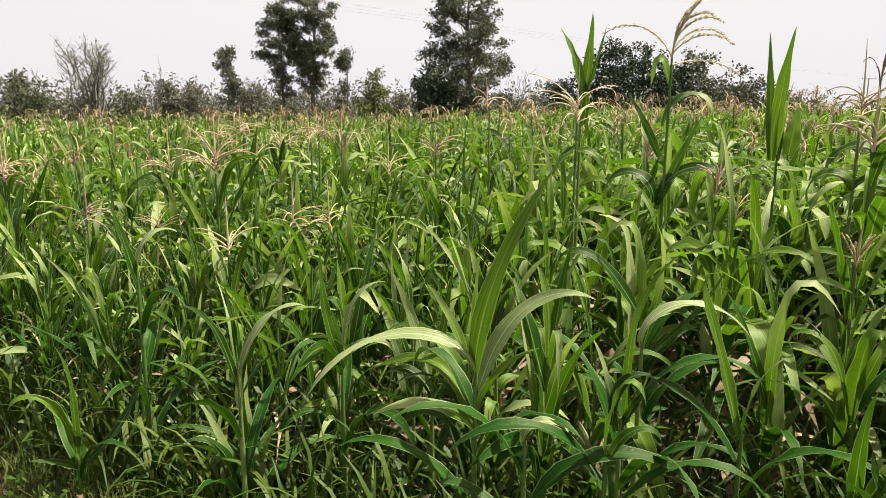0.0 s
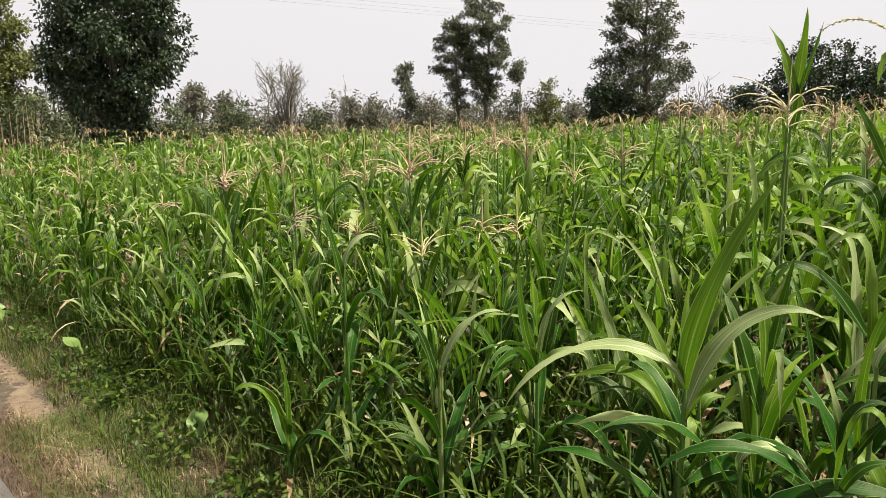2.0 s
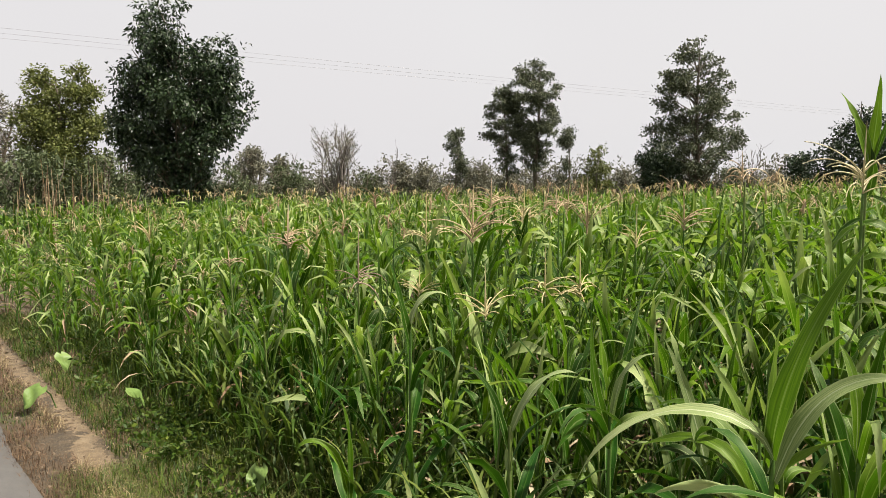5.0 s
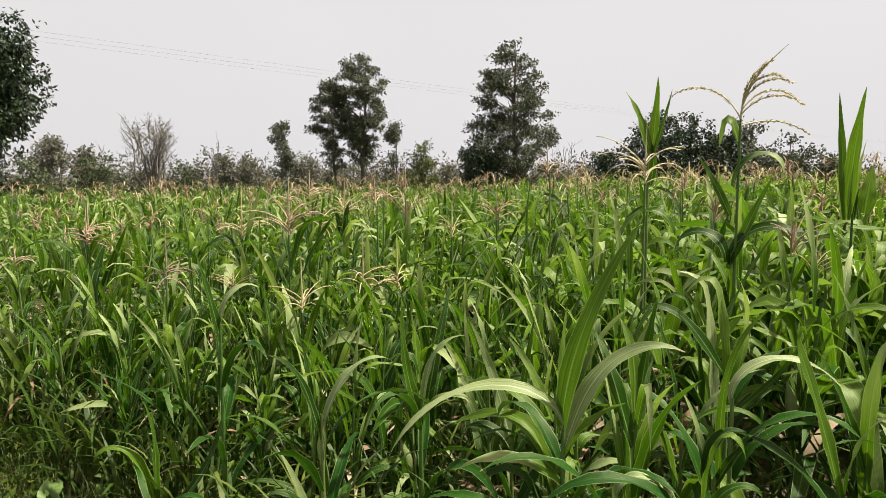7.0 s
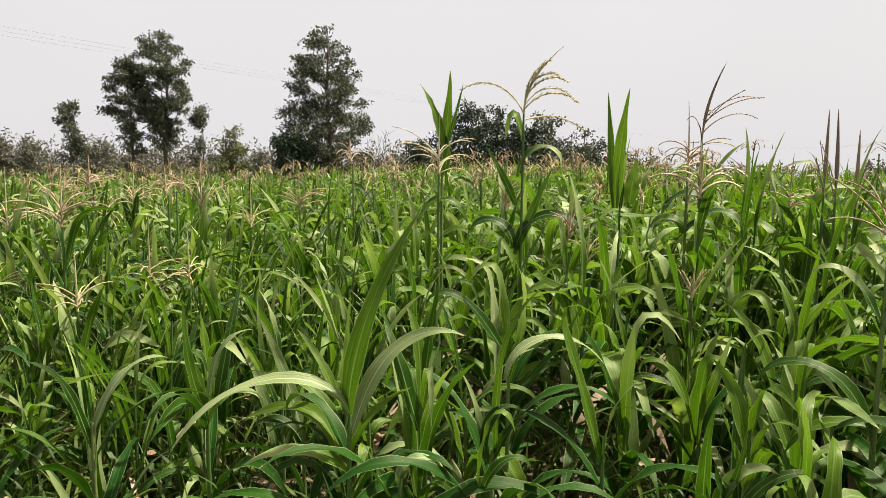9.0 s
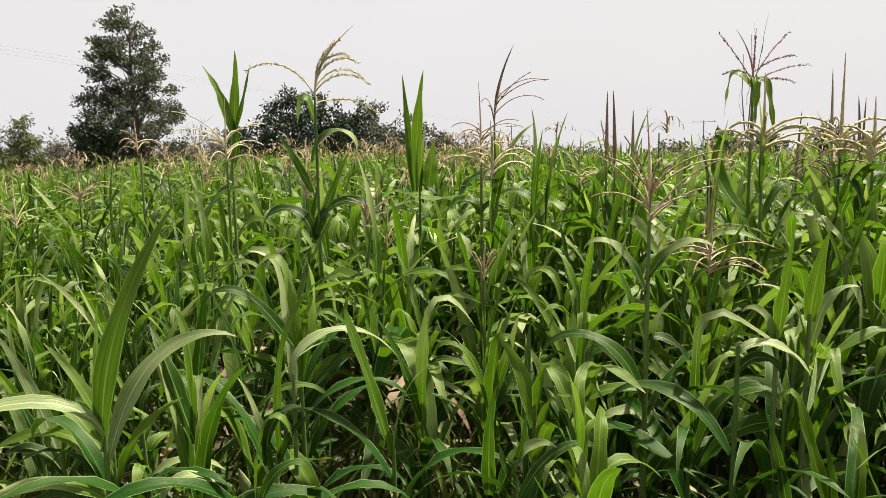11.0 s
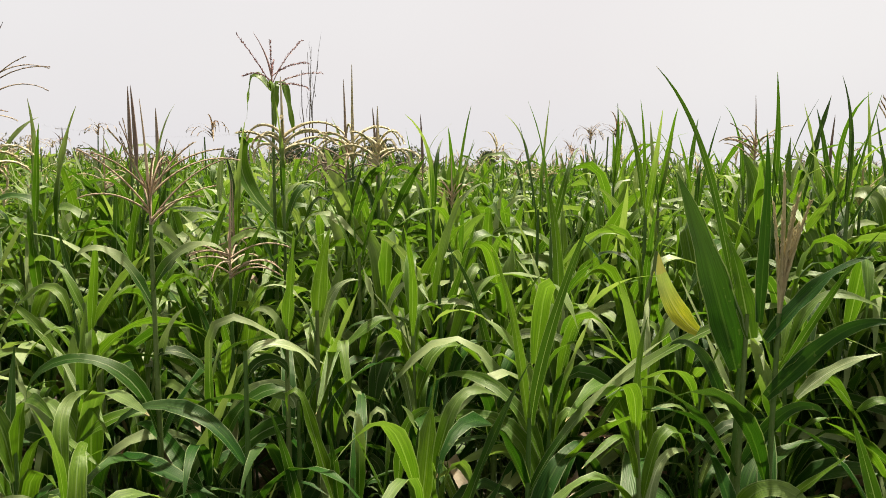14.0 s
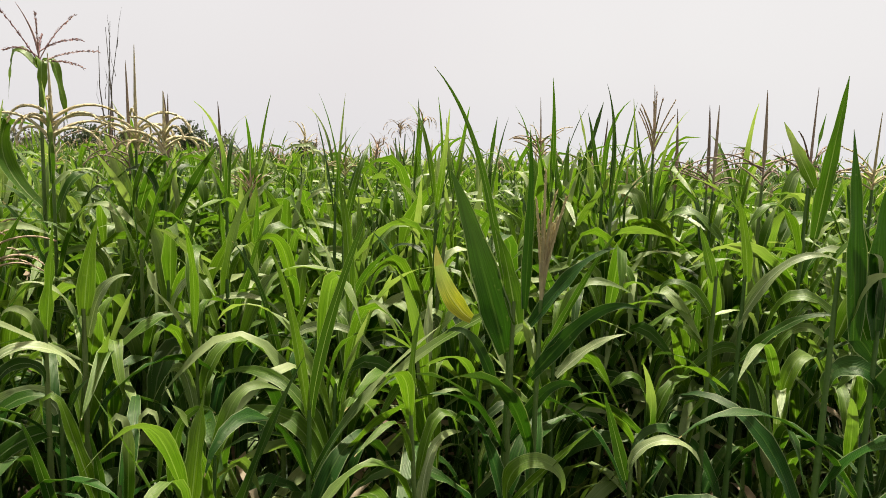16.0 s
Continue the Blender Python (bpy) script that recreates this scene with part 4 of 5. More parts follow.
def single_plant(x, y, leaves, tassel=None, stalk=None, seed=0, clear=0.15, label=""):
    """A plant with its leaves given one by one: height, bearing, length, width, lean, droop, power, side, foot, material, fold, where."""
    rng = random.Random(seed)
    HERO_SPOTS.append((x, y, clear))
    # the verge side in front of it stays open, farther for a low plant
    ex = 0.55 if x < 1.0 else 0.88
    for f in (0.1, 0.2, 0.3, 0.4, 0.5)[:5 if max(q[0] for q in leaves) < 0.75 and x > 0.3 else 2]:
        HERO_SPOTS.append((x + f * (ex - x), y + f * (-0.25 - y), 0.13))
    top = stalk or (tassel[0] if tassel else max(q[0] for q in leaves) + 0.02)
    pieces = [("stalk", stalk_piece(top, 0.012, 0.005, sides=7), 1)]
    for h, az, length, width, lean, droop, power, side, foot, m, *fold in leaves:
        upright = abs(lean) + abs(droop) < 48 and not fold
        pieces.append(("leaf", blade(h, az + rng.uniform(-14, 14), length, width * 0.95, lean, droop, power, twist=rng.uniform(-25, 25), roll=side * (rng.uniform(45, 76) if upright or m in (7, 8) else rng.uniform(20, 40)), segs=17, cols=5, fold=0.3, wave=0.42, taper=1.5 if upright else 2.0,
                                     off=foot, rng=rng, kink=fold[0] if fold else 0.0, fold_at=fold[1] if fold else 0.5), m))
    if tassel:
        z, size, count, spread, droop, bias, m, spike, *more = tassel
        pieces.append(("tassel", tassel_piece(z, size, rng, branches=count, spread=spread, droop=droop, bias=bias, bend=more[0] if more else 0.0, arms=more[1] if len(more) > 1 else None, spike=spike, fine=12, scales=2, radius=0.0026, thick=1.6 if m == 4 else 1.05, core=0.9 if m == 5 else 0.3), m))
    # older leaves lower down, in the deep green that paints their shade
    a = rng.uniform(0, 360)
    for k in range(4):
        dead = k == 0 and rng.random() < 0.5
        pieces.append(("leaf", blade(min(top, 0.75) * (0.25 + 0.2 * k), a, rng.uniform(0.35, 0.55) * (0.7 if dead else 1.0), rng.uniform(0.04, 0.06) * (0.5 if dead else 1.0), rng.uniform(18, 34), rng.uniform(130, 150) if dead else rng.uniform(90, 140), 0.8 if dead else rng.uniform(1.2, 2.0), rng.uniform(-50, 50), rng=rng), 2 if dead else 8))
        a += 180 + rng.uniform(-40, 40)
    root = thing_from(pieces, "maize_plant", label or label_of(tassel[6] if tassel else None), "maize plant", "maize plants of the field")
    root.location = (x, y, 0)


def tall_plant(x, y, tip, m, seed, size=0.28, branches=9, spread=45, droop=45, spike=1.25, thick=1.15):
    """A flowering plant whose spike ends at the height tip."""
    rng = random.Random(seed)
    HERO_SPOTS.append((x, y, 0.1))
    z = tip - 1.1 * size * spike - ground_height(x, y)
    pieces = [("stalk", stalk_piece(z, 0.011, 0.005), 1)]
    for d in plan_of_leaves(z * 1.12, 11, rng, 0.07, 0.54, 0.3, True):
        pieces.append(("leaf", blade(**d, rng=rng), 0))
    pieces.append(("tassel", tassel_piece(z, size, rng, branches=branches, spread=spread, droop=droop, spike=spike, fine=13, scales=2, thick=thick, core=1.15 if branches < 4 else 0.8 if branches < 9 else 0.3), m))
    root = thing_from(pieces, "maize_plant", label_of(m), "maize plant", "maize plants of the field")
    root.location = (x, y, ground_height(x, y))


def sword_plant(x, y, tip, seed, blades=3):
    """A plant whose young leaves stand up like swords to the height tip."""
    rng = random.Random(seed)
    HERO_SPOTS.append((x, y, 0.1))
    z = tip - 0.42 - ground_height(x, y)
    pieces = [("stalk", stalk_piece(z, 0.011, 0.006), 1)]
    for d in plan_of_leaves(z * 0.92, 8, rng, 0.062, 0.58, 0.3):
        pieces.append(("leaf", blade(**d, rng=rng), 0))
    face = rng.uniform(0, 360)
    for k in range(blades):
        arch = rng.uniform(35, 75) if rng.random() < 0.4 else rng.uniform(0, 26)
        pieces.append(("leaf", blade(z - 0.03 * k, face + 180 * k + rng.uniform(-40, 40), 0.46 - 0.05 * k, 0.03, 5 + 6 * k, arch, 2.2, rng.uniform(-30, 30), rng=rng, wave=0.15, taper=1.5), 0))
    root = thing_from(pieces, "maize_plant", "green maize plant with upright young leaves", "maize plant", "maize plants of the field")
    root.location = (x, y, ground_height(x, y))


# folded strap leaves
single_plant(1.19, 2.36, [
    (0.54, 286, 0.64, 0.065, 2, 9, 1.48, 1, -0.004, 11, 71, 0.86),
    (0.54, 286, 0.64, 0.07, 3, 53, 3.41, 1, 0.039, 0, 123, 0.81),
    (0.61, 106, 0.71, 0.048, -16, 48, 0.5, -1, 0.002, 0),
    (0.52, 106, 0.55, 0.035, 45, -29, 2.03, -1, 0.005, 0)], None, None, 21, label='')
# tall, straw-yellow tassel
single_plant(1.50, 3.17, [
    (1.60, 283, 0.27, 0.06, 14, 10, 1.5, 1, 0.004, 12, 150, 0.5),
    (1.41, 103, 0.43, 0.055, 9, 244, 1.6, -1, -0.022, 0),
    (1.27, 283, 0.33, 0.05, 23, 13, 1.72, 1, 0.03, 0),
    (1.02, 103, 0.54, 0.072, -8, 175, 1.03, -1, -0.018, 0),
    (1.02, 103, 0.47, 0.077, 20, 7, 2.5, -1, -0.029, 0),
    (1.05, 283, 0.44, 0.072, 2, 213, 1.22, 1, 0.039, 0)], (1.72, 0.31, 0, 66, 58, 98, 4, 0.97, 0.62, ((182, 0.0, 0.38, 22, 100), (-15, -0.03, 0.34, 72, 52), (12, 0.02, 0.29, 36, 95), (-8, 0.04, 0.28, 30, 100), (15, 0.08, 0.24, 24, 95), (0, 0.04, 0.27, 0, 60), (175, 0.05, 0.25, -8, -45), (5, 0.13, 0.16, 25, 85))), None, 35, label='')
# sword leaves over a dry tassel
single_plant(1.14, 3.45, [
    (1.57, 277, 0.34, 0.07, 13, 24, 1.79, 1, -0.006, 12),
    (1.57, 97, 0.39, 0.065, 6, -9, 3.18, -1, 0.016, 12),
    (1.57, 97, 0.33, 0.035, 17, -5, 0.72, -1, 0.027, 0),
    (1.41, 97, 0.22, 0.065, 14, -28, 1.13, -1, 0.011, 0),
    (1.3, 277, 0.24, 0.053, 110, 57, 0.62, 1, 0.014, 0)], None, 1.6, 42, label='')
# drooping pink tassel
single_plant(1.10, 3.31, [
    (1.28, 276, 0.23, 0.056, 106, 58, 0.5, 1, 0.012, 0),
    (1.28, 96, 0.22, 0.056, 37, 135, 0.5, -1, 0.001, 0)], (1.42, 0.32, 16, 62, 75, None, 10, 0.9), None, 49, label='')
# bright sword leaves
single_plant(2.05, 3.24, [
    (1.25, 291, 0.6, 0.059, 5, 0, 1.6, 1, 0.029, 12),
    (1.25, 111, 0.62, 0.106, 2, 8, 1.95, -1, -0.023, 12),
    (1.25, 111, 0.37, 0.029, 2, 9, 1.57, -1, 0.006, 0),
    (1.22, 111, 0.28, 0.041, 103, -28, 0.77, -1, -0.024, 0),
    (1.28, 111, 0.23, 0.1, 7, 1, 1.77, -1, 0.051, 12),
    (1.13, 291, 0.27, 0.053, 31, 132, 0.78, 1, 0.025, 0)], None, 1.28, 56, label='')
# long curved spike
single_plant(2.40, 3.07, [
    (1.27, 297, 0.38, 0.076, -34, 233, 0.5, 1, -0.013, 0),
    (1.27, 117, 0.39, 0.041, 14, 49, 1.85, -1, 0.013, 0),
    (1.21, 117, 0.36, 0.076, 39, 164, 0.89, -1, 0.013, 0),
    (1.3, 117, 0.27, 0.047, -2, 23, 2.63, -1, 0.013, 0)], (1.59, 0.36, 8, 50, 62, 107, 5, 1.0, 0.28), None, 63, label='')
# pink tassel
single_plant(2.23, 2.88, [
    (1.15, 296, 0.34, 0.077, -26, 250, 0.68, 1, 0.02, 0),
    (1.15, 116, 0.21, 0.066, 31, 155, 1.49, -1, -0.006, 0)], (1.46, 0.28, 16, 75, 75, None, 3, 1.05), None, 70, label='')
# tallest, leaves hanging below its tassel
single_plant(3.08, 2.05, [
    (1.70, 316, 0.29, 0.062, 40, 8, 1.5, 1, 0.004, 12, 128, 0.34),
    (1.70, 136, 0.30, 0.052, 16, 8, 1.5, -1, 0.004, 12, 150, 0.16),
    (1.70, 215, 0.24, 0.055, 30, 8, 1.5, 1, 0.004, 12, 140, 0.18),
    (1.17, 316, 0.6, 0.099, 43, -181, 1.82, 1, 0.01, 0, 364, 0.7),
    (1.12, 136, 0.39, 0.057, 14, 166, 2.26, -1, -0.008, 0)], (1.72, 0.22, 0, 74, -4, 136, 9, 0.9, -0.33, ((180, 0.0, 0.25, 30, 8), (185, 0.02, 0.13, 45, 75), (0, 0.01, 0.22, 24, 22), (10, 0.04, 0.17, 50, 42), (-6, 0.0, 0.22, 58, 32), (6, 0.0, 0.16, 72, 45), (90, 0.01, 0.2, 25, 20), (270, 0.02, 0.18, 35, 40))), None, 77, label='')
# pink fan of a tassel
single_plant(2.10, 1.48, [
    (0.63, 307, 0.55, 0.064, 9, 174, 1.81, 1, -0.001, 0),
    (1.06, 127, 0.26, 0.044, 28, 112, 2.11, -1, -0.005, 0),
    (1.02, 307, 0.29, 0.044, 25, 145, 3.16, 1, 0.005, 0),
    (0.41, 127, 0.49, 0.05, 29, -15, 3.74, -1, 0.003, 0),
    (0.71, 307, 0.31, 0.057, 66, 106, 0.95, 1, 0.004, 0),
    (0.88, 127, 0.2, 0.04, 48, 117, 0.5, -1, 0.001, 0),
    (0.81, 127, 0.22, 0.033, 12, 48, 3.08, -1, -0.002, 0)], (1.24, 0.29, 16, 48, 50, None, 3, 1.05), None, 84, label='')
for f in (0.3, 0.4):
    HERO_SPOTS.append((2.1 + f * (0.65 - 2.1), 1.48 + f * (-0.26 - 1.48), 0.13))
# dark broad upright leaves, one leaf yellowed
single_plant(2.78, 0.09, [
    (0.91, 349, 0.51, 0.109, 16, 9, 2.79, 1, 0.018, 8),
    (1.03, 169, 0.47, 0.038, 2, -11, 3.23, -1, 0.03, 8),
    (0.99, 169, 0.31, 0.065, 34, 44, 3.66, -1, 0.046, 8),
    (0.85, 169, 0.37, 0.053, 36, 81, 3.79, -1, 0.055, 8),
    (0.85, 169, 0.22, 0.042, 38, 40, 1.44, -1, 0.123, 11),
    (0.99, 349, 0.23, 0.059, 69, -61, 0.5, 1, 0.114, 7),
    (0.99, 349, 0.27, 0.068, 12, 15, 3.18, 1, -0.012, 0),
    (0.82, 349, 0.23, 0.038, 22, 131, 3.99, 1, 0.041, 8),
    (0.67, 169, 0.28, 0.044, 28, 137, 4, -1, 0.01, 8)], None, 1.05, 98, label='dark green maize plant with broad upright leaves, one yellowed')
# one long leaf far above the rest
single_plant(2.83, 0.11, [
    (1.08, 349, 0.64, 0.026, 15, 28, 3.07, 1, 0.018, 0),
    (1.02, 349, 0.55, 0.045, 117, 30, 1.35, 1, 0.029, 0)], None, 0.9, 105, label='')
# slim pale tassel
single_plant(2.79, 0.02, [
    (0.92, 171, 0.39, 0.023, 25, 12, 3.89, -1, 0.014, 0),
    (0.92, 171, 0.14, 0.038, 34, 64, 2.09, -1, 0.01, 0)], (1.06, 0.28, 9, 12, 6, None, 4, 1.0), None, 112, label='')
# upright leaves by the verge
single_plant(2.84, -0.67, [
    (1.26, 190, 0.38, 0.048, 6, -1, 3.89, -1, -0.059, 0),
    (1.38, 10, 0.17, 0.042, 26, 3, 4, 1, 0.07, 0),
    (1.03, 10, 0.49, 0.069, 4, 4, 2.1, 1, -0.045, 8),
    (1.03, 190, 0.21, 0.045, 15, 104, 3.98, -1, 0.01, 0)], None, 1.2, 119, label='')
# dark crowded leaves
single_plant(2.87, -0.77, [
    (1.03, 13, 0.37, 0.093, 12, 7, 2.43, 1, 0.007, 8),
    (1.03, 13, 0.36, 0.086, 5, -9, 1.76, 1, 0.002, 8),
    (0.98, 13, 0.15, 0.062, 32, 149, 2.34, 1, 0.002, 8),
    (1.08, 13, 0.21, 0.04, 0, 1, 0.52, 1, 0.009, 0, 90, 0.71),
    (0.9, 13, 0.23, 0.068, -34, 247, 0.69, 1, -0.012, 8),
    (0.87, 193, 0.2, 0.077, 19, 21, 2.85, -1, 0.017, 8)], None, 1.05, 126, label='')
# cluster of folded straps
single_plant(2.21, 0.87, [
    (0.59, 322, 0.36, 0.044, 16, -5, 3.14, 1, 0.046, 0, 179, 0.83),
    (0.57, 322, 0.3, 0.039, -1, 24, 3.81, 1, -0.016, 0, 175, 0.81),
    (0.58, 322, 0.3, 0.039, -7, 24, 1.74, 1, -0.075, 0, 161, 0.81),
    (0.55, 322, 0.28, 0.033, 9, 11, 1.58, 1, 0.127, 0),
    (0.62, 142, 0.26, 0.039, 4, 146, 4, -1, 0.113, 0),
    (0.56, 322, 0.22, 0.036, 5, 8, 2.47, 1, 0.031, 0)], None, None, 133, label='')
# light arching leaves by the verge
single_plant(1.59, 1.37, [
    (0.54, 116, 0.24, 0.053, 21, 111, 2.8, -1, -0.047, 0),
    (0.53, 116, 0.37, 0.033, 31, 174, 2.16, -1, 0.01, 0),
    (0.54, 116, 0.31, 0.047, -1, 21, 3.5, -1, -0.075, 0),
    (0.55, 296, 0.15, 0.033, 34, -33, 1.81, 1, -0.01, 0),
    (0.57, 116, 0.22, 0.028, 30, -28, 0.69, -1, -0.025, 0)], None, None, 140, label='')
# broad folded leaf
single_plant(1.81, 1.93, [
    (0.51, 115, 0.41, 0.086, 1, 26, 2.53, -1, -0.008, 0, 150, 0.78),
    (0.51, 295, 0.46, 0.041, 15, 278, 4, 1, 0.012, 0),
    (0.63, 115, 0.28, 0.045, 17, -2, 1.29, -1, 0.009, 0)], None, None, 147, label='')
# low bright leaves
single_plant(1.01, 1.69, [
    (0.6, 96, 0.28, 0.054, 0, 223, 2.6, -1, -0.025, 0),
    (0.59, 96, 0.19, 0.036, 24, 51, 3.31, -1, -0.001, 0),
    (0.58, 276, 0.3, 0.033, 10, 25, 2.82, 1, 0.014, 0),
    (0.59, 96, 0.57, 0.03, 0, 62, 2.9, -1, 0.011, 0)], None, None, 154, label='')
# grey-green overhanging leaves
single_plant(2.16, 1.35, [
    (0.56, 131, 0.42, 0.078, 16, 174, 2.54, -1, 0.019, 0),
    (0.52, 131, 0.3, 0.071, 35, 77, 3.05, -1, 0.028, 0),
    (0.59, 131, 0.78, 0.036, -1, 5, 2.64, -1, 0.01, 0, 123, 0.52)], None, None, 161, label='')
# arching leaf low at the verge
single_plant(-0.87, 2.16, [
    (0.19, 241, 0.46, 0.052, 10, 200, 3.49, 1, -0.008, 0),
    (0.19, 61, 0.52, 0.039, 59, -54, 0.76, -1, 0.019, 0),
    (0.17, 241, 0.17, 0.035, 52, 30, 1.33, 1, 0.0, 0),
    (0.19, 241, 0.48, 0.048, -1, 28, 3.85, 1, 0.003, 0)], None, None, 168, label='')
# pale arching leaves
single_plant(-0.22, 2.16, [
    (0.11, 254, 0.35, 0.059, 15, 106, 2.15, 1, 0.002, 0),
    (0.11, 254, 0.48, 0.063, 3, -12, 3.67, 1, -0.008, 0),
    (0.13, 254, 0.47, 0.036, 15, 109, 1.4, 1, -0.003, 0),
    (0.16, 74, 0.44, 0.044, 28, 171, 3.47, -1, 0.01, 0)], None, None, 175, label='')
# low leaf
single_plant(-0.17, 1.95, [
    (0.18, 252, 0.35, 0.062, 12, 121, 3.53, 1, 0.018, 0),
    (0.19, 252, 0.47, 0.055, 1, -2, 2.11, 1, -0.001, 0),
    (0.17, 252, 0.44, 0.044, 20, 11, 3.82, 1, -0.009, 0),
    (0.17, 72, 0.46, 0.033, 18, 53, 4, -1, -0.0, 0)], None, None, 182, label='')
# arched leaf pair
single_plant(-0.07, 2.60, [
    (0.13, 258, 0.77, 0.06, 4, 216, 4, 1, 0.002, 0),
    (0.13, 78, 0.76, 0.051, 15, 46, 4, -1, 0.01, 0),
    (0.13, 78, 0.56, 0.055, 10, -27, 2.77, -1, 0.003, 0)], None, None, 189, label='')
# wide pale-ribbed leaves near the verge
single_plant(0.59, 1.68, [
    (0.70, 93, 0.49, 0.060, 18, 101, 1.99, -1, 0.006, 11),
    (0.72, 273, 0.79, 0.047, -44, 214, 0.45, 1, 0.010, 11),
    (0.76, 93, 0.62, 0.071, 0, 36, 0.88, -1, -0.004, 12),
    (0.80, 93, 0.30, 0.031, -3, 9, 0.78, -1, -0.002, 12),
    (0.59, 273, 0.32, 0.057, 39, 83, 1.01, 1, 0.006, 0)], None, None, 7, label='maize plant with wide arching leaves and pale midribs')
# its neighbour
single_plant(0.45, 2.06, [
    (0.56, 269, 0.44, 0.056, 12, 16, 1.60, 1, 0.004, 11),
    (0.54, 89, 0.46, 0.041, 8, 1, 1.41, -1, 0.004, 0),
    (0.52, 269, 0.26, 0.049, 24, 153, 1.53, 1, 0.000, 0)], None, None, 14, label='')
# pale leaf by the verge
single_plant(0.14, 2.07, [
    (0.68, 81, 0.31, 0.038, 7, 92, 2.59, -1, 0.005, 11),
    (0.64, 261, 0.40, 0.042, 29, -29, 0.45, 1, -0.001, 0),
    (0.60, 81, 0.28, 0.038, 17, 160, 1.85, -1, 0.000, 0)], None, None, 301, label='')
# low plant with a pale arching leaf
single_plant(-0.15, 1.86, [
    (0.69, 73, 0.34, 0.050, 21, 117, 2.38, -1, 0.006, 11),
    (0.56, 73, 0.14, 0.039, -1, 15, 1.45, -1, -0.002, 11),
    (0.63, 253, 0.34, 0.039, 14, 64, 3.21, 1, 0.004, 0)], None, None, 308, label='')
# slim leaves in the crop
single_plant(-0.68, 2.35, [
    (0.88, 66, 0.26, 0.041, 8, 125, 2.03, -1, -0.001, 11),
    (0.81, 246, 0.39, 0.046, 9, 8, 1.07, 1, -0.002, 0)], None, None, 315, label='')
# bright strap leaves, folded over
single_plant(1.19, 2.20, [
    (0.68, 285, 0.58, 0.058, 1, 16, 1.59, 1, 0.002, 12, 130, 0.77),
    (0.77, 285, 0.46, 0.052, 33, 173, 4.00, 1, 0.008, 0),
    (0.66, 105, 0.48, 0.062, 13, -49, 3.15, -1, 0.003, 0)], None, None, 322, label='')
# long folded strap leaf
single_plant(1.34, 1.65, [
    (0.58, 293, 0.65, 0.051, 14, 14, 1.74, 1, 0.007, 12, -150, 0.76),
    (0.56, 113, 0.31, 0.044, 3, 48, 2.04, -1, -0.001, 0)], None, None, 329, label='')
# leaf arching over the edge
single_plant(1.09, 1.82, [
    (0.79, 105, 0.45, 0.038, -28, 176, 0.59, -1, 0.002, 11)], None, None, 336, label='')
# broad leaf folded at its top
single_plant(1.57, 2.01, [
    (0.42, 115, 0.72, 0.073, 0, 29, 2.53, -1, -0.001, 0, 120, 0.77),
    (0.52, 295, 0.42, 0.053, 16, 19, 2.23, 1, 0.005, 0)], None, None, 343, label='')
# low fresh leaves at the verge
single_plant(0.93, 1.50, [
    (0.61, 103, 0.31, 0.051, 6, 59, 2.82, -1, -0.003, 12, 110, 0.74),
    (0.58, 103, 0.23, 0.035, 19, 185, 2.42, -1, 0.002, 0)], None, None, 350, label='')
# low pale leaf at the verge
single_plant(0.72, 1.53, [
    (0.61, 97, 0.24, 0.037, -25, 225, 0.90, -1, -0.001, 11)], None, None, 357, label='')
# long crossing blades
single_plant(2.45, 0.51, [
    (0.78, 330, 0.45, 0.032, 9, 17, 3.06, 1, 0.002, 12),
    (0.78, 150, 0.57, 0.036, 1, 20, 0.46, -1, 0.005, 0),
    (0.60, 150, 0.53, 0.043, 23, 29, 0.87, -1, 0.001, 0)], None, None, 203, label='')
# bright young leaf
single_plant(2.41, 1.17, [
    (0.91, 133, 0.22, 0.050, 11, 97, 3.00, -1, 0.010, 11),
    (0.97, 133, 0.26, 0.056, 4, 13, 1.60, -1, 0.001, 12),
    (0.89, 313, 0.26, 0.043, 11, 101, 2.42, 1, 0.004, 0)], None, None, 210, label='')
# bright young leaf
single_plant(2.29, 1.17, [
    (0.94, 131, 0.29, 0.060, 5, -2, 2.59, -1, 0.002, 12),
    (0.88, 311, 0.20, 0.041, 10, 160, 4.00, 1, 0.002, 0)], None, None, 211, label='')
# pale arching leaves
single_plant(2.88, 1.27, [
    (0.86, 139, 0.24, 0.043, 1, 85, 1.15, -1, -0.007, 11),
    (0.80, 139, 0.47, 0.038, 35, 132, 1.44, -1, 0.004, 11),
    (0.78, 319, 0.20, 0.047, 15, 130, 1.12, 1, 0.008, 0)], None, None, 217, label='')
# striped overhanging leaf
single_plant(2.12, 1.14, [
    (0.92, 127, 0.24, 0.045, 7, 148, 0.45, -1, 0.006, 11),
    (0.87, 127, 0.16, 0.039, 19, 183, 1.25, -1, 0.004, 0)], None, None, 224, label='')
# broad grey-green leaves
single_plant(2.32, 1.16, [
    (0.73, 315, 0.25, 0.059, 1, 158, 0.64, 1, 0.009, 11),
    (0.68, 315, 0.27, 0.059, 49, 105, 0.45, 1, 0.005, 0),
    (0.64, 135, 0.19, 0.047, 6, 49, 2.93, -1, 0.005, 0)], None, None, 231, label='')
# arching leaf in the crop
single_plant(2.85, 0.83, [
    (0.77, 151, 0.43, 0.038, -12, 170, 0.66, -1, -0.008, 11),
    (0.73, 331, 0.45, 0.035, 12, 31, 3.06, 1, 0.003, 0),
    (0.75, 151, 0.36, 0.038, 16, 25, 2.89, -1, 0.005, 0)], None, None, 238, label='')
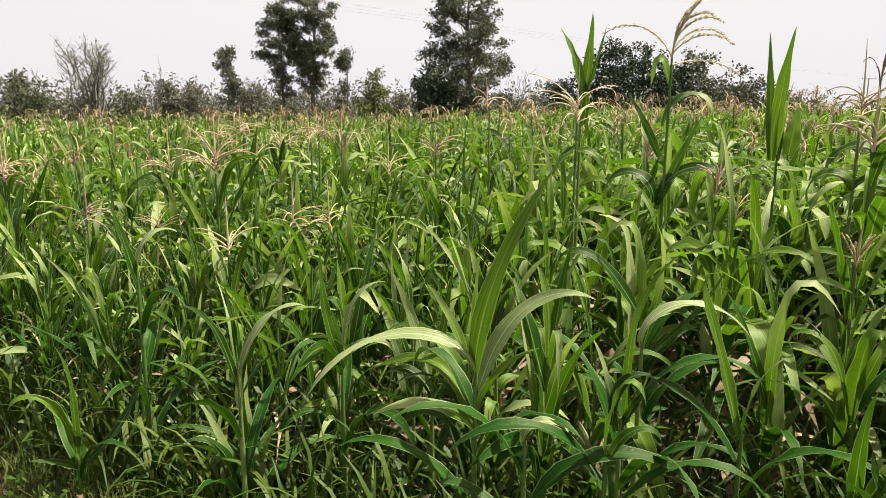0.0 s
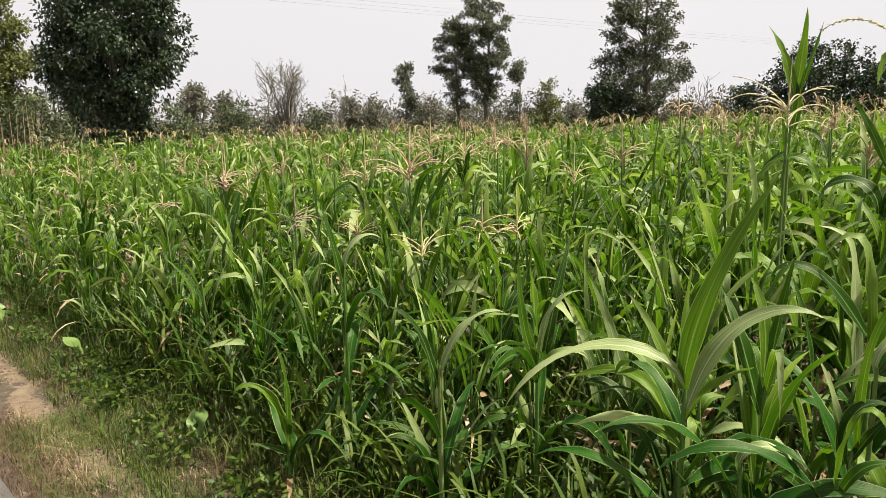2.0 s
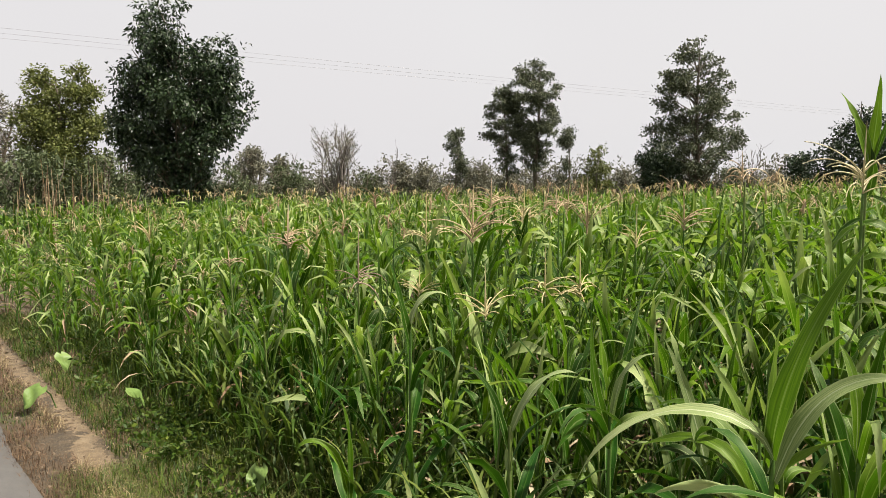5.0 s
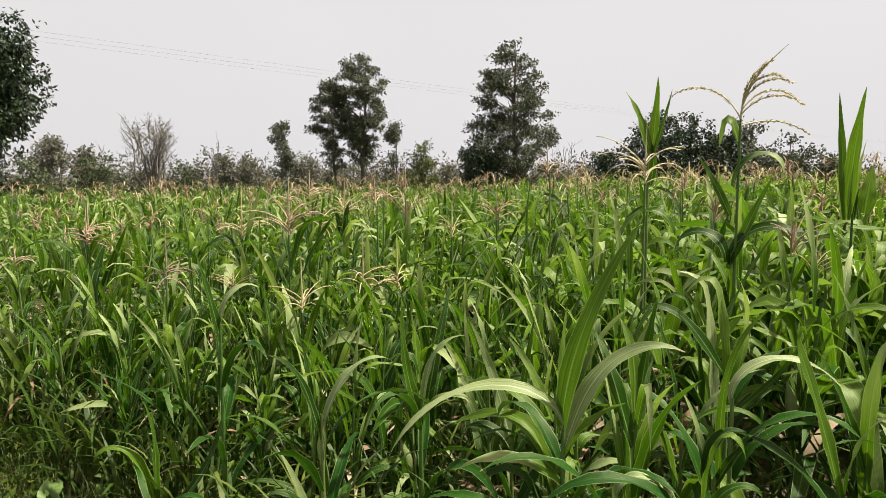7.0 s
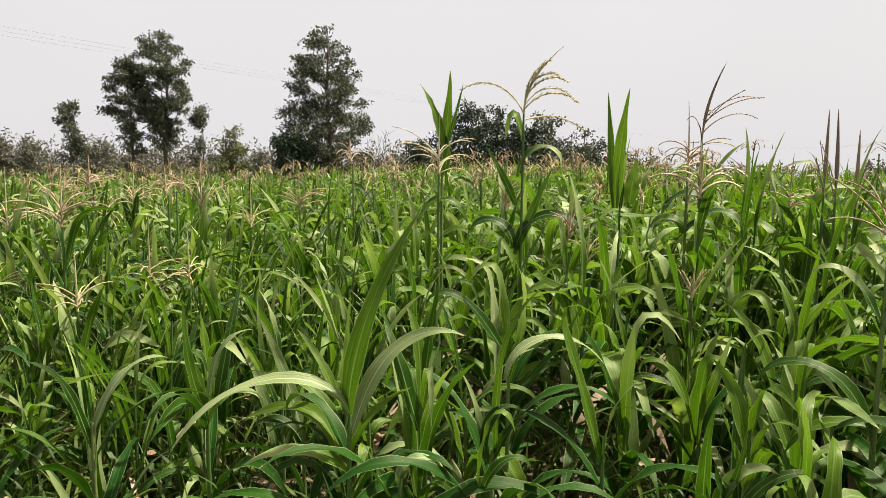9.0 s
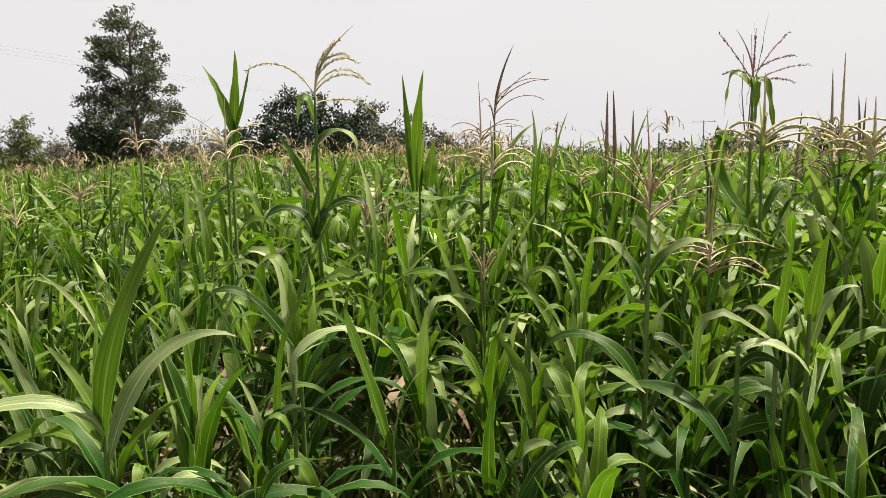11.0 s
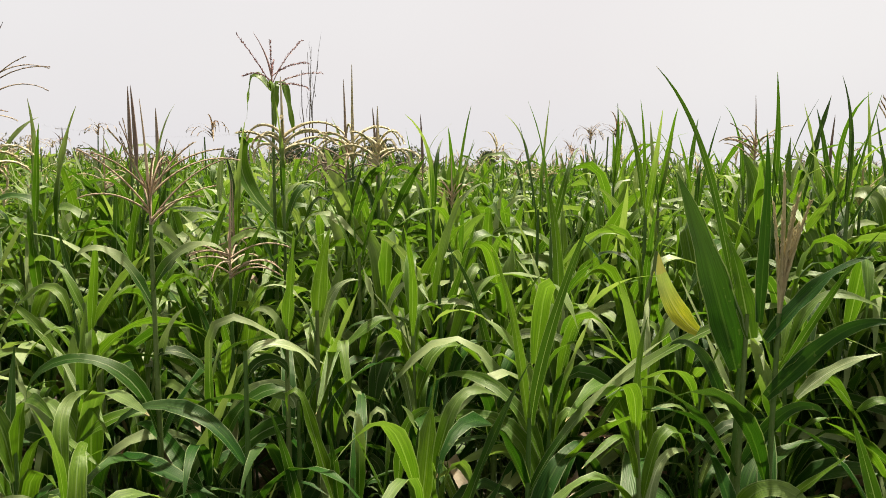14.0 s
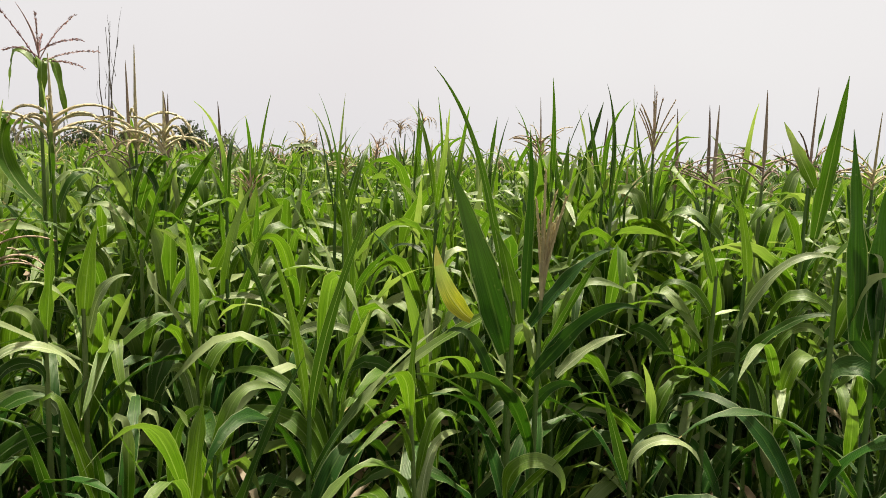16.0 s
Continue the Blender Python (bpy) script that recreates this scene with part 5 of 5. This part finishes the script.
# arching leaf at the edge
single_plant(2.92, -0.23, [
    (0.58, 176, 0.29, 0.043, 4, 171, 1.09, -1, -0.005, 11),
    (0.55, 356, 0.25, 0.040, 18, 0, 3.68, 1, 0.011, 0)], None, None, 245, label='')
# short folded leaves
single_plant(2.63, 0.04, [
    (0.57, 167, 0.28, 0.054, -7, 213, 1.44, -1, -0.008, 12),
    (0.57, 167, 0.29, 0.030, 35, 13, 0.79, -1, 0.006, 0)], None, None, 252, label='')
# leaves arching over the edge
single_plant(3.27, -0.50, [
    (0.94, 184, 0.41, 0.047, 23, 116, 2.62, -1, -0.013, 11),
    (0.83, 184, 0.34, 0.044, 39, 60, 2.68, -1, -0.001, 0),
    (1.08, 4, 0.27, 0.040, 3, 14, 0.85, 1, -0.007, 12)], None, None, 259, label='')
# bright young leaf
single_plant(3.27, -0.42, [
    (1.07, 2, 0.18, 0.044, 12, 8, 0.65, 1, 0.008, 12),
    (0.96, 2, 0.24, 0.044, 30, 165, 2.51, 1, 0.003, 0)], None, None, 260, label='')

# flowering plants and upright leaves along the skyline
tall_plant(3.37, 1.90, 1.77, 5, 929, size=0.34, branches=8, spread=75, droop=90)
tall_plant(3.31, 1.81, 1.82, 10, 930, size=0.3, branches=11, spread=55, droop=115, thick=2.0)
tall_plant(2.98, 1.89, 1.74, 10, 931, size=0.29, branches=11, spread=55, droop=115, spike=1.0, thick=2.0)
tall_plant(3.30, 1.66, 1.64, 10, 933, size=0.28, branches=11, spread=60, droop=110, spike=0.8, thick=2.0)
tall_plant(2.21, 2.72, 1.59, 10, 934, size=0.3, branches=11, spread=55, droop=115, spike=0.8, thick=2.0)
tall_plant(1.57, 3.76, 1.53, 3, 935, size=0.24, branches=10, spread=50, droop=30)
tall_plant(2.94, 2.86, 1.75, 5, 936, size=0.3, branches=2, spread=20, droop=10)
tall_plant(2.92, 2.62, 1.64, 5, 937, size=0.26, branches=2, spread=15, droop=10)
tall_plant(3.90, 2.52, 1.64, 5, 938, size=0.26, branches=6)
tall_plant(3.92, 2.17, 1.68, 5, 939, size=0.28, branches=5)
tall_plant(2.51, 1.66, 1.35, 3, 940, size=0.24, branches=14, spread=70, droop=70)
tall_plant(3.05, 3.27, 1.55, 3, 941, size=0.22, branches=10, spread=70, droop=70)
tall_plant(1.89, 2.17, 1.12, 4, 942, size=0.14, branches=9, spread=35, droop=20, spike=1.0)
tall_plant(2.77, 1.95, 1.34, 3, 943, size=0.2, branches=10, spread=75, droop=80)
tall_plant(2.80, 2.60, 1.73, 5, 944, size=0.3, branches=2, spread=20, droop=10)
tall_plant(4.05, 2.28, 1.70, 5, 945, size=0.28, branches=3, spread=50)
tall_plant(4.37, 2.19, 1.68, 5, 946, size=0.28, branches=2, spread=85, droop=10)
tall_plant(4.13, 1.83, 1.44, 3, 947, size=0.2, branches=16, spread=55, droop=40)
tall_plant(4.55, 1.50, 1.56, 4, 948, size=0.2, branches=12, spread=60, droop=60)
tall_plant(4.70, 0.44, 1.74, 3, 949, size=0.26, branches=16, spread=60, droop=60, spike=1.1)
tall_plant(4.16, -0.16, 1.75, 3, 950, size=0.24, branches=9, spread=25, droop=15, spike=1.1)
tall_plant(4.56, -0.25, 1.68, 5, 951, size=0.28, branches=6)
tall_plant(4.46, -0.39, 1.69, 5, 952, size=0.28, branches=8, spread=70)
tall_plant(4.36, -0.04, 1.47, 4, 953, size=0.18, branches=10)
tall_plant(4.94, 0.14, 1.65, 5, 954, size=0.25, branches=8, spread=70)
tall_plant(3.96, -0.58, 1.71, 5, 955, size=0.26, branches=7, spread=75, droop=60)
tall_plant(4.17, -0.41, 1.67, 5, 956, size=0.26, branches=6, spread=70)
tall_plant(3.75, -0.71, 1.70, 5, 957, size=0.25, branches=10, spread=70)
tall_plant(3.91, -0.94, 1.63, 4, 958, size=0.2, branches=12, spread=70)
sword_plant(4.23, 1.87, 1.68, 959, 3)
sword_plant(4.53, 1.55, 1.68, 960, 3)
sword_plant(4.89, 1.22, 1.72, 961, 2)
sword_plant(4.40, 0.81, 1.68, 962, 3)
sword_plant(3.92, 0.22, 1.71, 963, 4)
sword_plant(4.05, 0.03, 1.69, 964, 4)
sword_plant(2.78, 2.49, 1.64, 965, 3)
sword_plant(4.44, 2.26, 1.65, 966, 2)
sword_plant(2.37, 2.63, 1.62, 967, 2)
sword_plant(2.78, 1.95, 1.53, 968, 2)
sword_plant(3.02, 1.53, 1.47, 969, 3)
sword_plant(4.44, 0.64, 1.60, 970, 3)
sword_plant(3.86, -0.03, 1.70, 971, 4)
sword_plant(4.07, -0.18, 1.65, 972, 3)
sword_plant(3.62, 0.62, 1.66, 1001, 3)
sword_plant(4.72, 0.98, 1.70, 1003, 2)
sword_plant(3.72, 1.12, 1.63, 1004, 2)
sword_plant(4.25, -0.52, 1.67, 1005, 3)
sword_plant(4.85, -0.05, 1.71, 1007, 3)
sword_plant(3.3, 0.86, 1.6, 1008, 2)
sword_plant(5.05, 0.55, 1.71, 1009, 2)
sword_plant(3.55, 1.55, 1.62, 1010, 2)

# flowering plants in the lower western part
tall_plant(-1.34, 3.25, 1.23, 5, 974, size=0.2, branches=10, spread=95, droop=60, spike=1.4)
tall_plant(-0.74, 3.44, 1.46, 3, 975, size=0.30, branches=17, spread=55, droop=55, spike=0.95, thick=1.2)
tall_plant(-1.22, 4.01, 1.43, 4, 976, size=0.26, branches=12, spread=60, droop=70)
tall_plant(-0.32, 3.34, 1.16, 4, 977, size=0.2, branches=12, spread=85, droop=80)
tall_plant(-0.15, 3.42, 1.15, 4, 978, size=0.2, branches=12, spread=75, droop=80)
tall_plant(-2.21, 3.96, 1.31, 3, 979, size=0.2, branches=14, spread=85, droop=60)
tall_plant(-0.54, 2.98, 1.09, 4, 980, size=0.2, branches=10, spread=60, droop=60)
tall_plant(-0.27, 4.57, 1.51, 3, 981, size=0.32, branches=10, spread=40, droop=40, spike=1.1, thick=1.2)
tall_plant(0.35, 4.92, 1.47, 3, 982, size=0.24, branches=14, spread=55, droop=50)
tall_plant(0.07, 4.30, 1.34, 4, 983, size=0.2, branches=10)
tall_plant(-2.43, 4.34, 1.35, 3, 984, size=0.22, branches=14, spread=80, droop=70)
tall_plant(-3.60, 4.22, 1.29, 4, 985, size=0.2, branches=10)
tall_plant(-0.82, 5.10, 1.46, 4, 986, size=0.22, branches=10, spread=70)


def near_variants():
    """Different plants, each built once; the field's nearer plants are copies of them. Slim ones for the west, broad floppy ones for the east."""
    kinds = []
    for k in range(24):
        rng = random.Random(100 + k)
        broad = k >= 12
        tassel = (3, 4, 3, 5)[k % 4] if k % 12 >= 9 else None
        h = rng.uniform(1.02, 1.22) + (0.08 if tassel else 0)
        pieces = plant_pieces(rng, h, rng.randint(12, 15), 0, tassel, rng.uniform(0.052, 0.074) if broad else rng.uniform(0.036, 0.056), rng.uniform(0.40, 0.58), upright=rng.uniform(0.05, 0.18) if broad else rng.uniform(0.25, 0.5), floppy=True, neck=0.06, swords=0.35 if broad and k % 3 == 0 else 0.0, lit_tops=0.85 if broad else 0.22, sheen=0.12 if broad else 0.04, low_shade=0.45 if broad else 0.35)
        label = {None: "green maize plant with broad floppy leaves" if broad else "green maize plant with slim arching leaves, not in flower", 3: "green maize plant with a dry pinkish tassel", 4: "green maize plant with a straw-yellow tassel", 5: "green maize plant with a dark dry tassel"}[tassel]
        kinds.append(thing_from(pieces, "maize_plant", label, "maize plant", "maize plants of the field"))
    return kinds


def settle(x, y, rng, tall=1.0):
    s = stand(x, y) * rng.uniform(0.86, 1.12) * tall
    return pose(x, y, ground_height(x, y) - 0.01, rng.gauss(0, 3.5), rng.gauss(0, 3.5), rng.uniform(0, 360)) @ Matrix.Diagonal((s, s, s, 1))


def flowers(detail, k):
    return k == 0 if detail == 0 else k in (0, 6) if detail == 1 else k % 5 == 0


def build_crop():
    rng = random.Random(33)
    feet = strew()
    kinds = near_variants()
    count = 215
    used = set()
    for dist, x, y in feet[:count]:
        m = settle(x, y, rng)
        first = 12 if x > rng.uniform(0.5, 1.1) else 0
        k = first + (rng.randrange(9, 12) if dist > 2.9 and rng.random() < 0.05 and x < 1.8 else rng.randrange(9))
        plain = Matrix.LocRotScale(m.translation, m.to_quaternion(), None)
        if k in used:
            root = copy_thing(kinds[k], plain)
        else:
            root = kinds[k]
            root.matrix_basis = plain
            used.add(k)
        root.scale = m.to_scale()
    for k in set(range(24)) - used:
        for o in (*kinds[k].children, kinds[k]):
            bpy.data.objects.remove(o)
    # farther plants, joined
    rest = feet[count:]
    for name, a, b, detail, versions in (("maize_crop", 0, 5.2, 0, 14), ("maize_crop", 5.2, 12, 1, 16), ("maize_crop", 12, 25, 2, 14), ("maize_crop", 25, 99, 3, 12)):
        here = [p for p in rest if a <= p[0] < b]
        groups = [[] for _ in range(versions)]
        for p in here:
            # more of it flowers in the west
            west = math.degrees(math.atan2(p[1] - 0.65, p[2] + 0.26)) < 32
            k = rng.randrange(versions)
            if detail and west != flowers(detail, k) and rng.random() < 0.55:
                k = rng.randrange(versions)
            if detail == 0 and not (flowers(detail, k) and (west or rng.random() < 0.3) and p[1] < 1.8):
                k = (1, 2, 3, 4, 5, 6)[k % 6] if p[1] < rng.uniform(0.5, 1.1) else (8, 9, 10, 11, 12, 13)[k % 6]
            groups[k].append(p)
        pieces = []
        for k, group in enumerate(groups):
            r = random.Random(500 + k + 40 * detail)
            tassel = ((3, 10, 3, 4, 10)[k % 5] if detail < 2 else (10, 4, 3)[k // 5 % 3]) if flowers(detail, k) else None
            h = r.uniform(1.02, 1.22) + (0.1 if tassel else 0)
            if detail == 0:
                broad = k >= 7
                bits = plant_pieces(r, h, 13, 0, tassel, r.uniform(0.054, 0.074) if broad else r.uniform(0.036, 0.054), r.uniform(0.42, 0.56), upright=r.uniform(0.08, 0.2) if broad else r.uniform(0.15, 0.35), floppy=True, neck=0.04, bushy=0.3, lit_tops=0.85 if broad else 0.22, plain=True, sheen=0.12 if broad else 0.04, low_shade=0.35)
            elif detail == 3:
                bits = [q for q in plant_pieces(r, h, 7, 2, tassel, 0.08, 0.60, upright=0.3, neck=r.uniform(-0.02, 0.08), bushy=1.0, lit_tops=0.15) if q[0] != "stalk"]
            else:
                bits = plant_pieces(r, h, (0, 12, 9)[detail], detail, tassel, (0, 0.048, 0.062)[detail], 0.55, upright=0.14, floppy=k % 3 != 0, neck=r.uniform(-0.04, 0.08), bushy=0.9, lit_tops=0.28)
            v, f, u, m = join([(q[1][0], q[1][1], q[1][2], q[2]) for q in bits])
            if not group:
                continue
            mats = np.array([np.array(settle(x, y, rng)) for _, x, y in group])
            vv = np.einsum("gij,vj->gvi", mats[:, :3, :3], v) + mats[:, None, :3, 3]
            ff = f[None] + (np.arange(len(group)) * len(v))[:, None, None]
            pieces.append((vv.reshape(-1, 3), ff.reshape(-1, 4), np.tile(u, (len(group), 1)), np.tile(m, len(group))))
        v, f, u, m = join(pieces)
        tagged(new(name, mesh_from(name, v, f, MAIZE, m, u)), "dense green maize crop with drying tassels", "maize crop", kind="stuff")


build_crop()


# ---- verge: grass, weeds and broad-leaved plants ----
def tufts(name, label, mat, count, where, low, high, width, seed, bendy=0.6):
    """Many narrow blades, each of two quads."""
    rng = np.random.default_rng(seed)
    pts = where(rng, count)
    k = len(pts)
    az = rng.uniform(0, 2 * math.pi, k)
    L = rng.uniform(low, high, k) * rng.uniform(0.6, 1.0, k)
    b = rng.uniform(0.1, 1.0, k) * bendy
    side = np.stack([np.cos(az), -np.sin(az), np.zeros(k)], 1)
    out = np.stack([np.sin(az), np.cos(az), np.zeros(k)], 1)
    up = np.array([0, 0, 1.0])
    w = (width * rng.uniform(0.6, 1.3, k))[:, None]
    base = np.array([(x, y, ground_height(x, y) - 0.01) for x, y in pts])
    mid = base + up * (L * 0.6)[:, None] + out * (L * b * 0.3)[:, None]
    tip = base + up * (L * (1 - 0.35 * b))[:, None] + out * (L * b)[:, None]
    v = np.stack([base - side * w / 2, base + side * w / 2, mid + side * w * 0.4, mid - side * w * 0.4, tip + side * w * 0.06, tip - side * w * 0.06], 1).reshape(-1, 3)
    q = np.array([[0, 1, 2, 3], [3, 2, 4, 5]])
    f = (q[None] + (np.arange(k) * 6)[:, None, None]).reshape(-1, 4)
    tagged(new(name, mesh_from(name, v, f, [mat])), label, "grass", kind="stuff")


def band(lo, hi, a0, a1, clump=2.2, keep=0.45, seed=0.0, skew=1.0):
    def where(rng, count):
        a, o = rng.uniform(a0, a1, count), lo + (hi - lo) * rng.random(count) ** skew
        out = []
        for p, q in zip(a, o):
            w = line_point(p, q)
            if noise.noise((w.x * clump, w.y * clump, seed)) * 0.5 + 0.5 > keep * rng.uniform(0.7, 1.3):
                out.append((w.x, w.y))
        return out
    return where


tufts("green_grass", "fine green grass and weeds under the maize", GRASS, 13000, band(1.4, 2.3, -8.5, 4.5, 2.0, 0.3, 1.0), 0.12, 0.36, 0.006, 61)
tufts("green_grass", "short green turf on the verge", GRASS, 22000, band(1.0, 1.5, -9.0, 2.0, 2.6, 0.38, 4.0), 0.05, 0.16, 0.004, 62, 0.9)
tufts("dry_grass", "dry brown grass on the verge by the road", GRASS_DRY, 21000, band(0.52, 0.86, -9.5, 1.5, 2.3, 0.40, 2.0), 0.03, 0.11, 0.003, 63, 1.7)
tufts("dry_grass", "dry and green grass mixed beside the trodden path", GRASS_DRY, 15000, band(1.02, 1.4, -9.5, 1.5, 2.3, 0.46, 5.0), 0.03, 0.12, 0.003, 65, 1.6)
tufts("green_grass", "thin green grass between the road and the path", GRASS, 7000, band(0.6, 0.84, -9.5, -3.2, 1.6, 0.5, 7.0), 0.03, 0.1, 0.003, 66, 1.4)
tufts("green_grass", "green grass creeping over the end of the path", GRASS, 10000, band(0.7, 1.2, -3.5, 1.5, 1.6, 0.36, 7.0), 0.03, 0.11, 0.003, 69, 1.4)
tufts("short_turf", "short yellowish turf on the verge", GRASS_PALE, 24000, band(1.02, 1.58, -9.0, 1.5, 1.8, 0.36, 15.0), 0.025, 0.085, 0.003, 67, 1.5)
tufts("short_turf", "sparse yellowish turf over the end of the path", GRASS_PALE, 18000, band(0.66, 1.08, -3.6, 1.0, 1.6, 0.3, 18.0), 0.02, 0.08, 0.003, 68, 1.5)
tufts("dry_grass", "bleached straw lying along the edges of the path", GRASS_STRAW, 6000, band(0.78, 0.9, -9.0, 1.5, 1.9, 0.4, 21.0), 0.03, 0.09, 0.003, 70, 2.6)
tufts("dry_grass", "bleached straw lying between the path and the weeds", GRASS_STRAW, 8000, band(1.0, 1.35, -9.0, 1.5, 1.9, 0.5, 22.0), 0.03, 0.1, 0.003, 71, 2.4)
tufts("short_turf", "light green grass at the foot of the maize", GRASS_PALE, 6500, band(1.3, 1.8, -3.2, 0.6, 1.6, 0.25, 24.0), 0.08, 0.24, 0.005, 72, 0.9)
tufts("tall_grass", "tall thin fodder grass at the edge of the crop", GRASS, 7000, band(1.6, 2.9, -9, 5, 1.2, 0.45, 9.0), 0.3, 0.75, 0.012, 64, 0.7)


def tangle(name, label, count, where, low, high, width, seed):
    """Low strap leaves that arch over one another between the stalks."""
    rng = np.random.default_rng(seed)
    pts = where(rng, count)
    k, n = len(pts), 6
    az = rng.uniform(0, 2 * math.pi, k)
    L = rng.uniform(low, high, k)
    th0, bend = rng.uniform(0.05, 0.6, k), rng.uniform(0.4, 2.4, k)
    s = np.linspace(0, 1, n)
    th = th0[:, None] + bend[:, None] * s[None] ** 1.7
    mid = (th[:, 1:] + th[:, :-1]) / 2
    ds = (L / (n - 1))[:, None]
    r = np.concatenate([np.zeros((k, 1)), np.cumsum(np.sin(mid) * ds, 1)], 1)
    z = np.concatenate([np.zeros((k, 1)), np.cumsum(np.cos(mid) * ds, 1)], 1)
    foot = np.array([(x, y, ground_height(x, y)) for x, y in pts])
    foot[:, 2] += rng.uniform(-0.02, 0.25, k)
    w = (width * rng.uniform(0.5, 1.3, k))[:, None] * np.minimum(1.0, 0.5 + 2 * s)[None] * (1 - s[None] ** 2.2) * 0.5 + 0.0006
    out, side = np.stack([np.sin(az), np.cos(az)], 1), np.stack([np.cos(az), -np.sin(az)], 1)
    v = np.empty((k, n, 2, 3))
    for j, sign in ((0, -1.0), (1, 1.0)):
        v[:, :, j, 0] = foot[:, None, 0] + r * out[:, None, 0] + sign * w * side[:, None, 0]
        v[:, :, j, 1] = foot[:, None, 1] + r * out[:, None, 1] + sign * w * side[:, None, 1]
        v[:, :, j, 2] = foot[:, None, 2] + z
    f = strip_faces(n, 2)
    f = (f[None] + (np.arange(k) * 2 * n)[:, None, None]).reshape(-1, 4)
    u = np.tile(np.stack([np.tile([0.15, 0.85], n), np.repeat(s, 2)], 1), (k, 1))
    tagged(new(name, mesh_from(name, v.reshape(-1, 3), f, [GRASS], uv=u)), label, "undergrowth", kind="stuff")


tangle("undergrowth", "tangled narrow green leaves between the maize stalks", 6500, band(1.5, 3.0, -5.0, 4.2, 1.7, 0.3, 31.0), 0.22, 0.5, 0.021, 101)
tangle("undergrowth", "tangled narrow green leaves at the foot of the maize", 3500, band(0.85, 1.5, 1.2, 4.6, 1.7, 0.3, 33.0), 0.18, 0.4, 0.021, 102)


def soil_clods():
    """Crumbs and small stones lying on the trodden strip."""
    rng = np.random.default_rng(77)
    pts = band(0.6, 1.25, -9.0, 1.5, 1.9, 0.42, 21.0)(rng, 5200)
    cube = np.array([(x, y, z) for z in (-1, 1) for y in (-1, 1) for x in (-1, 1)], dtype=float)
    faces = np.array([(0, 2, 3, 1), (4, 5, 7, 6), (0, 1, 5, 4), (2, 6, 7, 3), (0, 4, 6, 2), (1, 3, 7, 5)])
    v, f = [], []
    for k, (x, y) in enumerate(pts):
        r = 0.004 + 0.011 * rng.random() ** 3
        c = cube * (0.72 + 0.28 * rng.random((8, 3))) * r * np.array([1.0, rng.uniform(0.6, 1.2), rng.uniform(0.45, 0.8)])
        c[4:, :2] *= 0.62
        a = rng.uniform(0, 6.28)
        rot = np.array([[math.cos(a), -math.sin(a), 0], [math.sin(a), math.cos(a), 0], [0, 0, 1]])
        v.append(c @ rot.T + (x, y, ground_height(x, y) + r * 0.3))
        f.append(faces + 8 * k)
    tagged(new("soil_clods", mesh_from("soil_clods", np.concatenate(v), np.concatenate(f), [CLOD], smooth=False)), "crumbs of brown earth on the trodden verge", "soil", kind="stuff")


soil_clods()


def heart_leaf(size, cup=0.25):
    """A broad heart-shaped leaf in its own plane, foot at the origin, tip along +y."""
    segs, cols = 9, 7
    s, u = np.linspace(0, 1, segs), np.linspace(-1, 1, cols)
    w = size * 0.44 * np.clip(np.sin(math.pi * np.clip(s, 0.02, 0.985) ** 0.62), 0.01, 1) ** 0.75
    X = u[None] * w[:, None]
    Y = (s[:, None] - 0.16 * np.abs(u)[None] ** 2 * (1 - s[:, None]) ** 2) * size
    Z = cup * np.abs(u)[None] * w[:, None] - 0.22 * size * s[:, None] ** 2 + 0.012 * np.sin(9 * s[:, None] + u[None] * 3)
    uu, vv = np.meshgrid((u + 1) / 2, s)
    return np.stack([X, Y, Z], -1).reshape(-1, 3), strip_faces(segs, cols), np.stack([uu.ravel(), vv.ravel()], 1)


def broad_plant(x, y, leaves, seed, size=0.24, high=0.24):
    rng = random.Random(seed)
    root = tagged(new("broad_leaved_weed"), "weed with broad heart-shaped pale green leaves on the verge", "weed", "broad-leaved weeds")
    root.location = (x, y, ground_height(x, y))
    for k in range(leaves):
        az = rng.uniform(0, 6.28)
        h, r = high * rng.uniform(0.5, 1.0), rng.uniform(0.05, 0.16)
        e = (r * math.sin(az), r * math.cos(az), h)
        stem = part("stem", tube([(0, 0, -0.02), (e[0] * 0.4, e[1] * 0.4, h * 0.6), e], [0.006, 0.005, 0.003], 5), [STALK], root)
        v, f, u = heart_leaf(size * rng.uniform(0.7, 1.1))
        m = np.array(pose(0, 0, 0, rng.uniform(-60, -30), rng.uniform(-15, 15), -math.degrees(az)))
        v = v @ m[:3, :3].T + np.array(e)
        part("leaf", (v, f, u, 0), [TARO], root)


for k, (x, y, n, s) in enumerate(((-4.42, 3.98, 1, 0.13), (-3.64, 3.32, 1, 0.19), (-3.12, 3.26, 1, 0.14), (-1.45, 2.47, 2, 0.14), (-5.19, 4.4, 1, 0.12))):
    broad_plant(x, y, n, 80 + k, s)


def leafy_weeds():
    rng = np.random.default_rng(90)
    pts = band(1.15, 2.0, -7.5, 1.0, 1.5, 0.5, 12.0)(rng, 230)
    balls = [((x, y, ground_height(x, y) + 0.09), (0.11, 0.11, 0.11)) for x, y in pts]
    ob = new("leafy_weeds", mesh_from("leafy_weeds", *foliage(balls, 10000, 0.038, rng, -0.2)[:2], [GRASS]))
    tagged(ob, "low leafy weeds at the foot of the maize", "weeds", kind="stuff")


leafy_weeds()
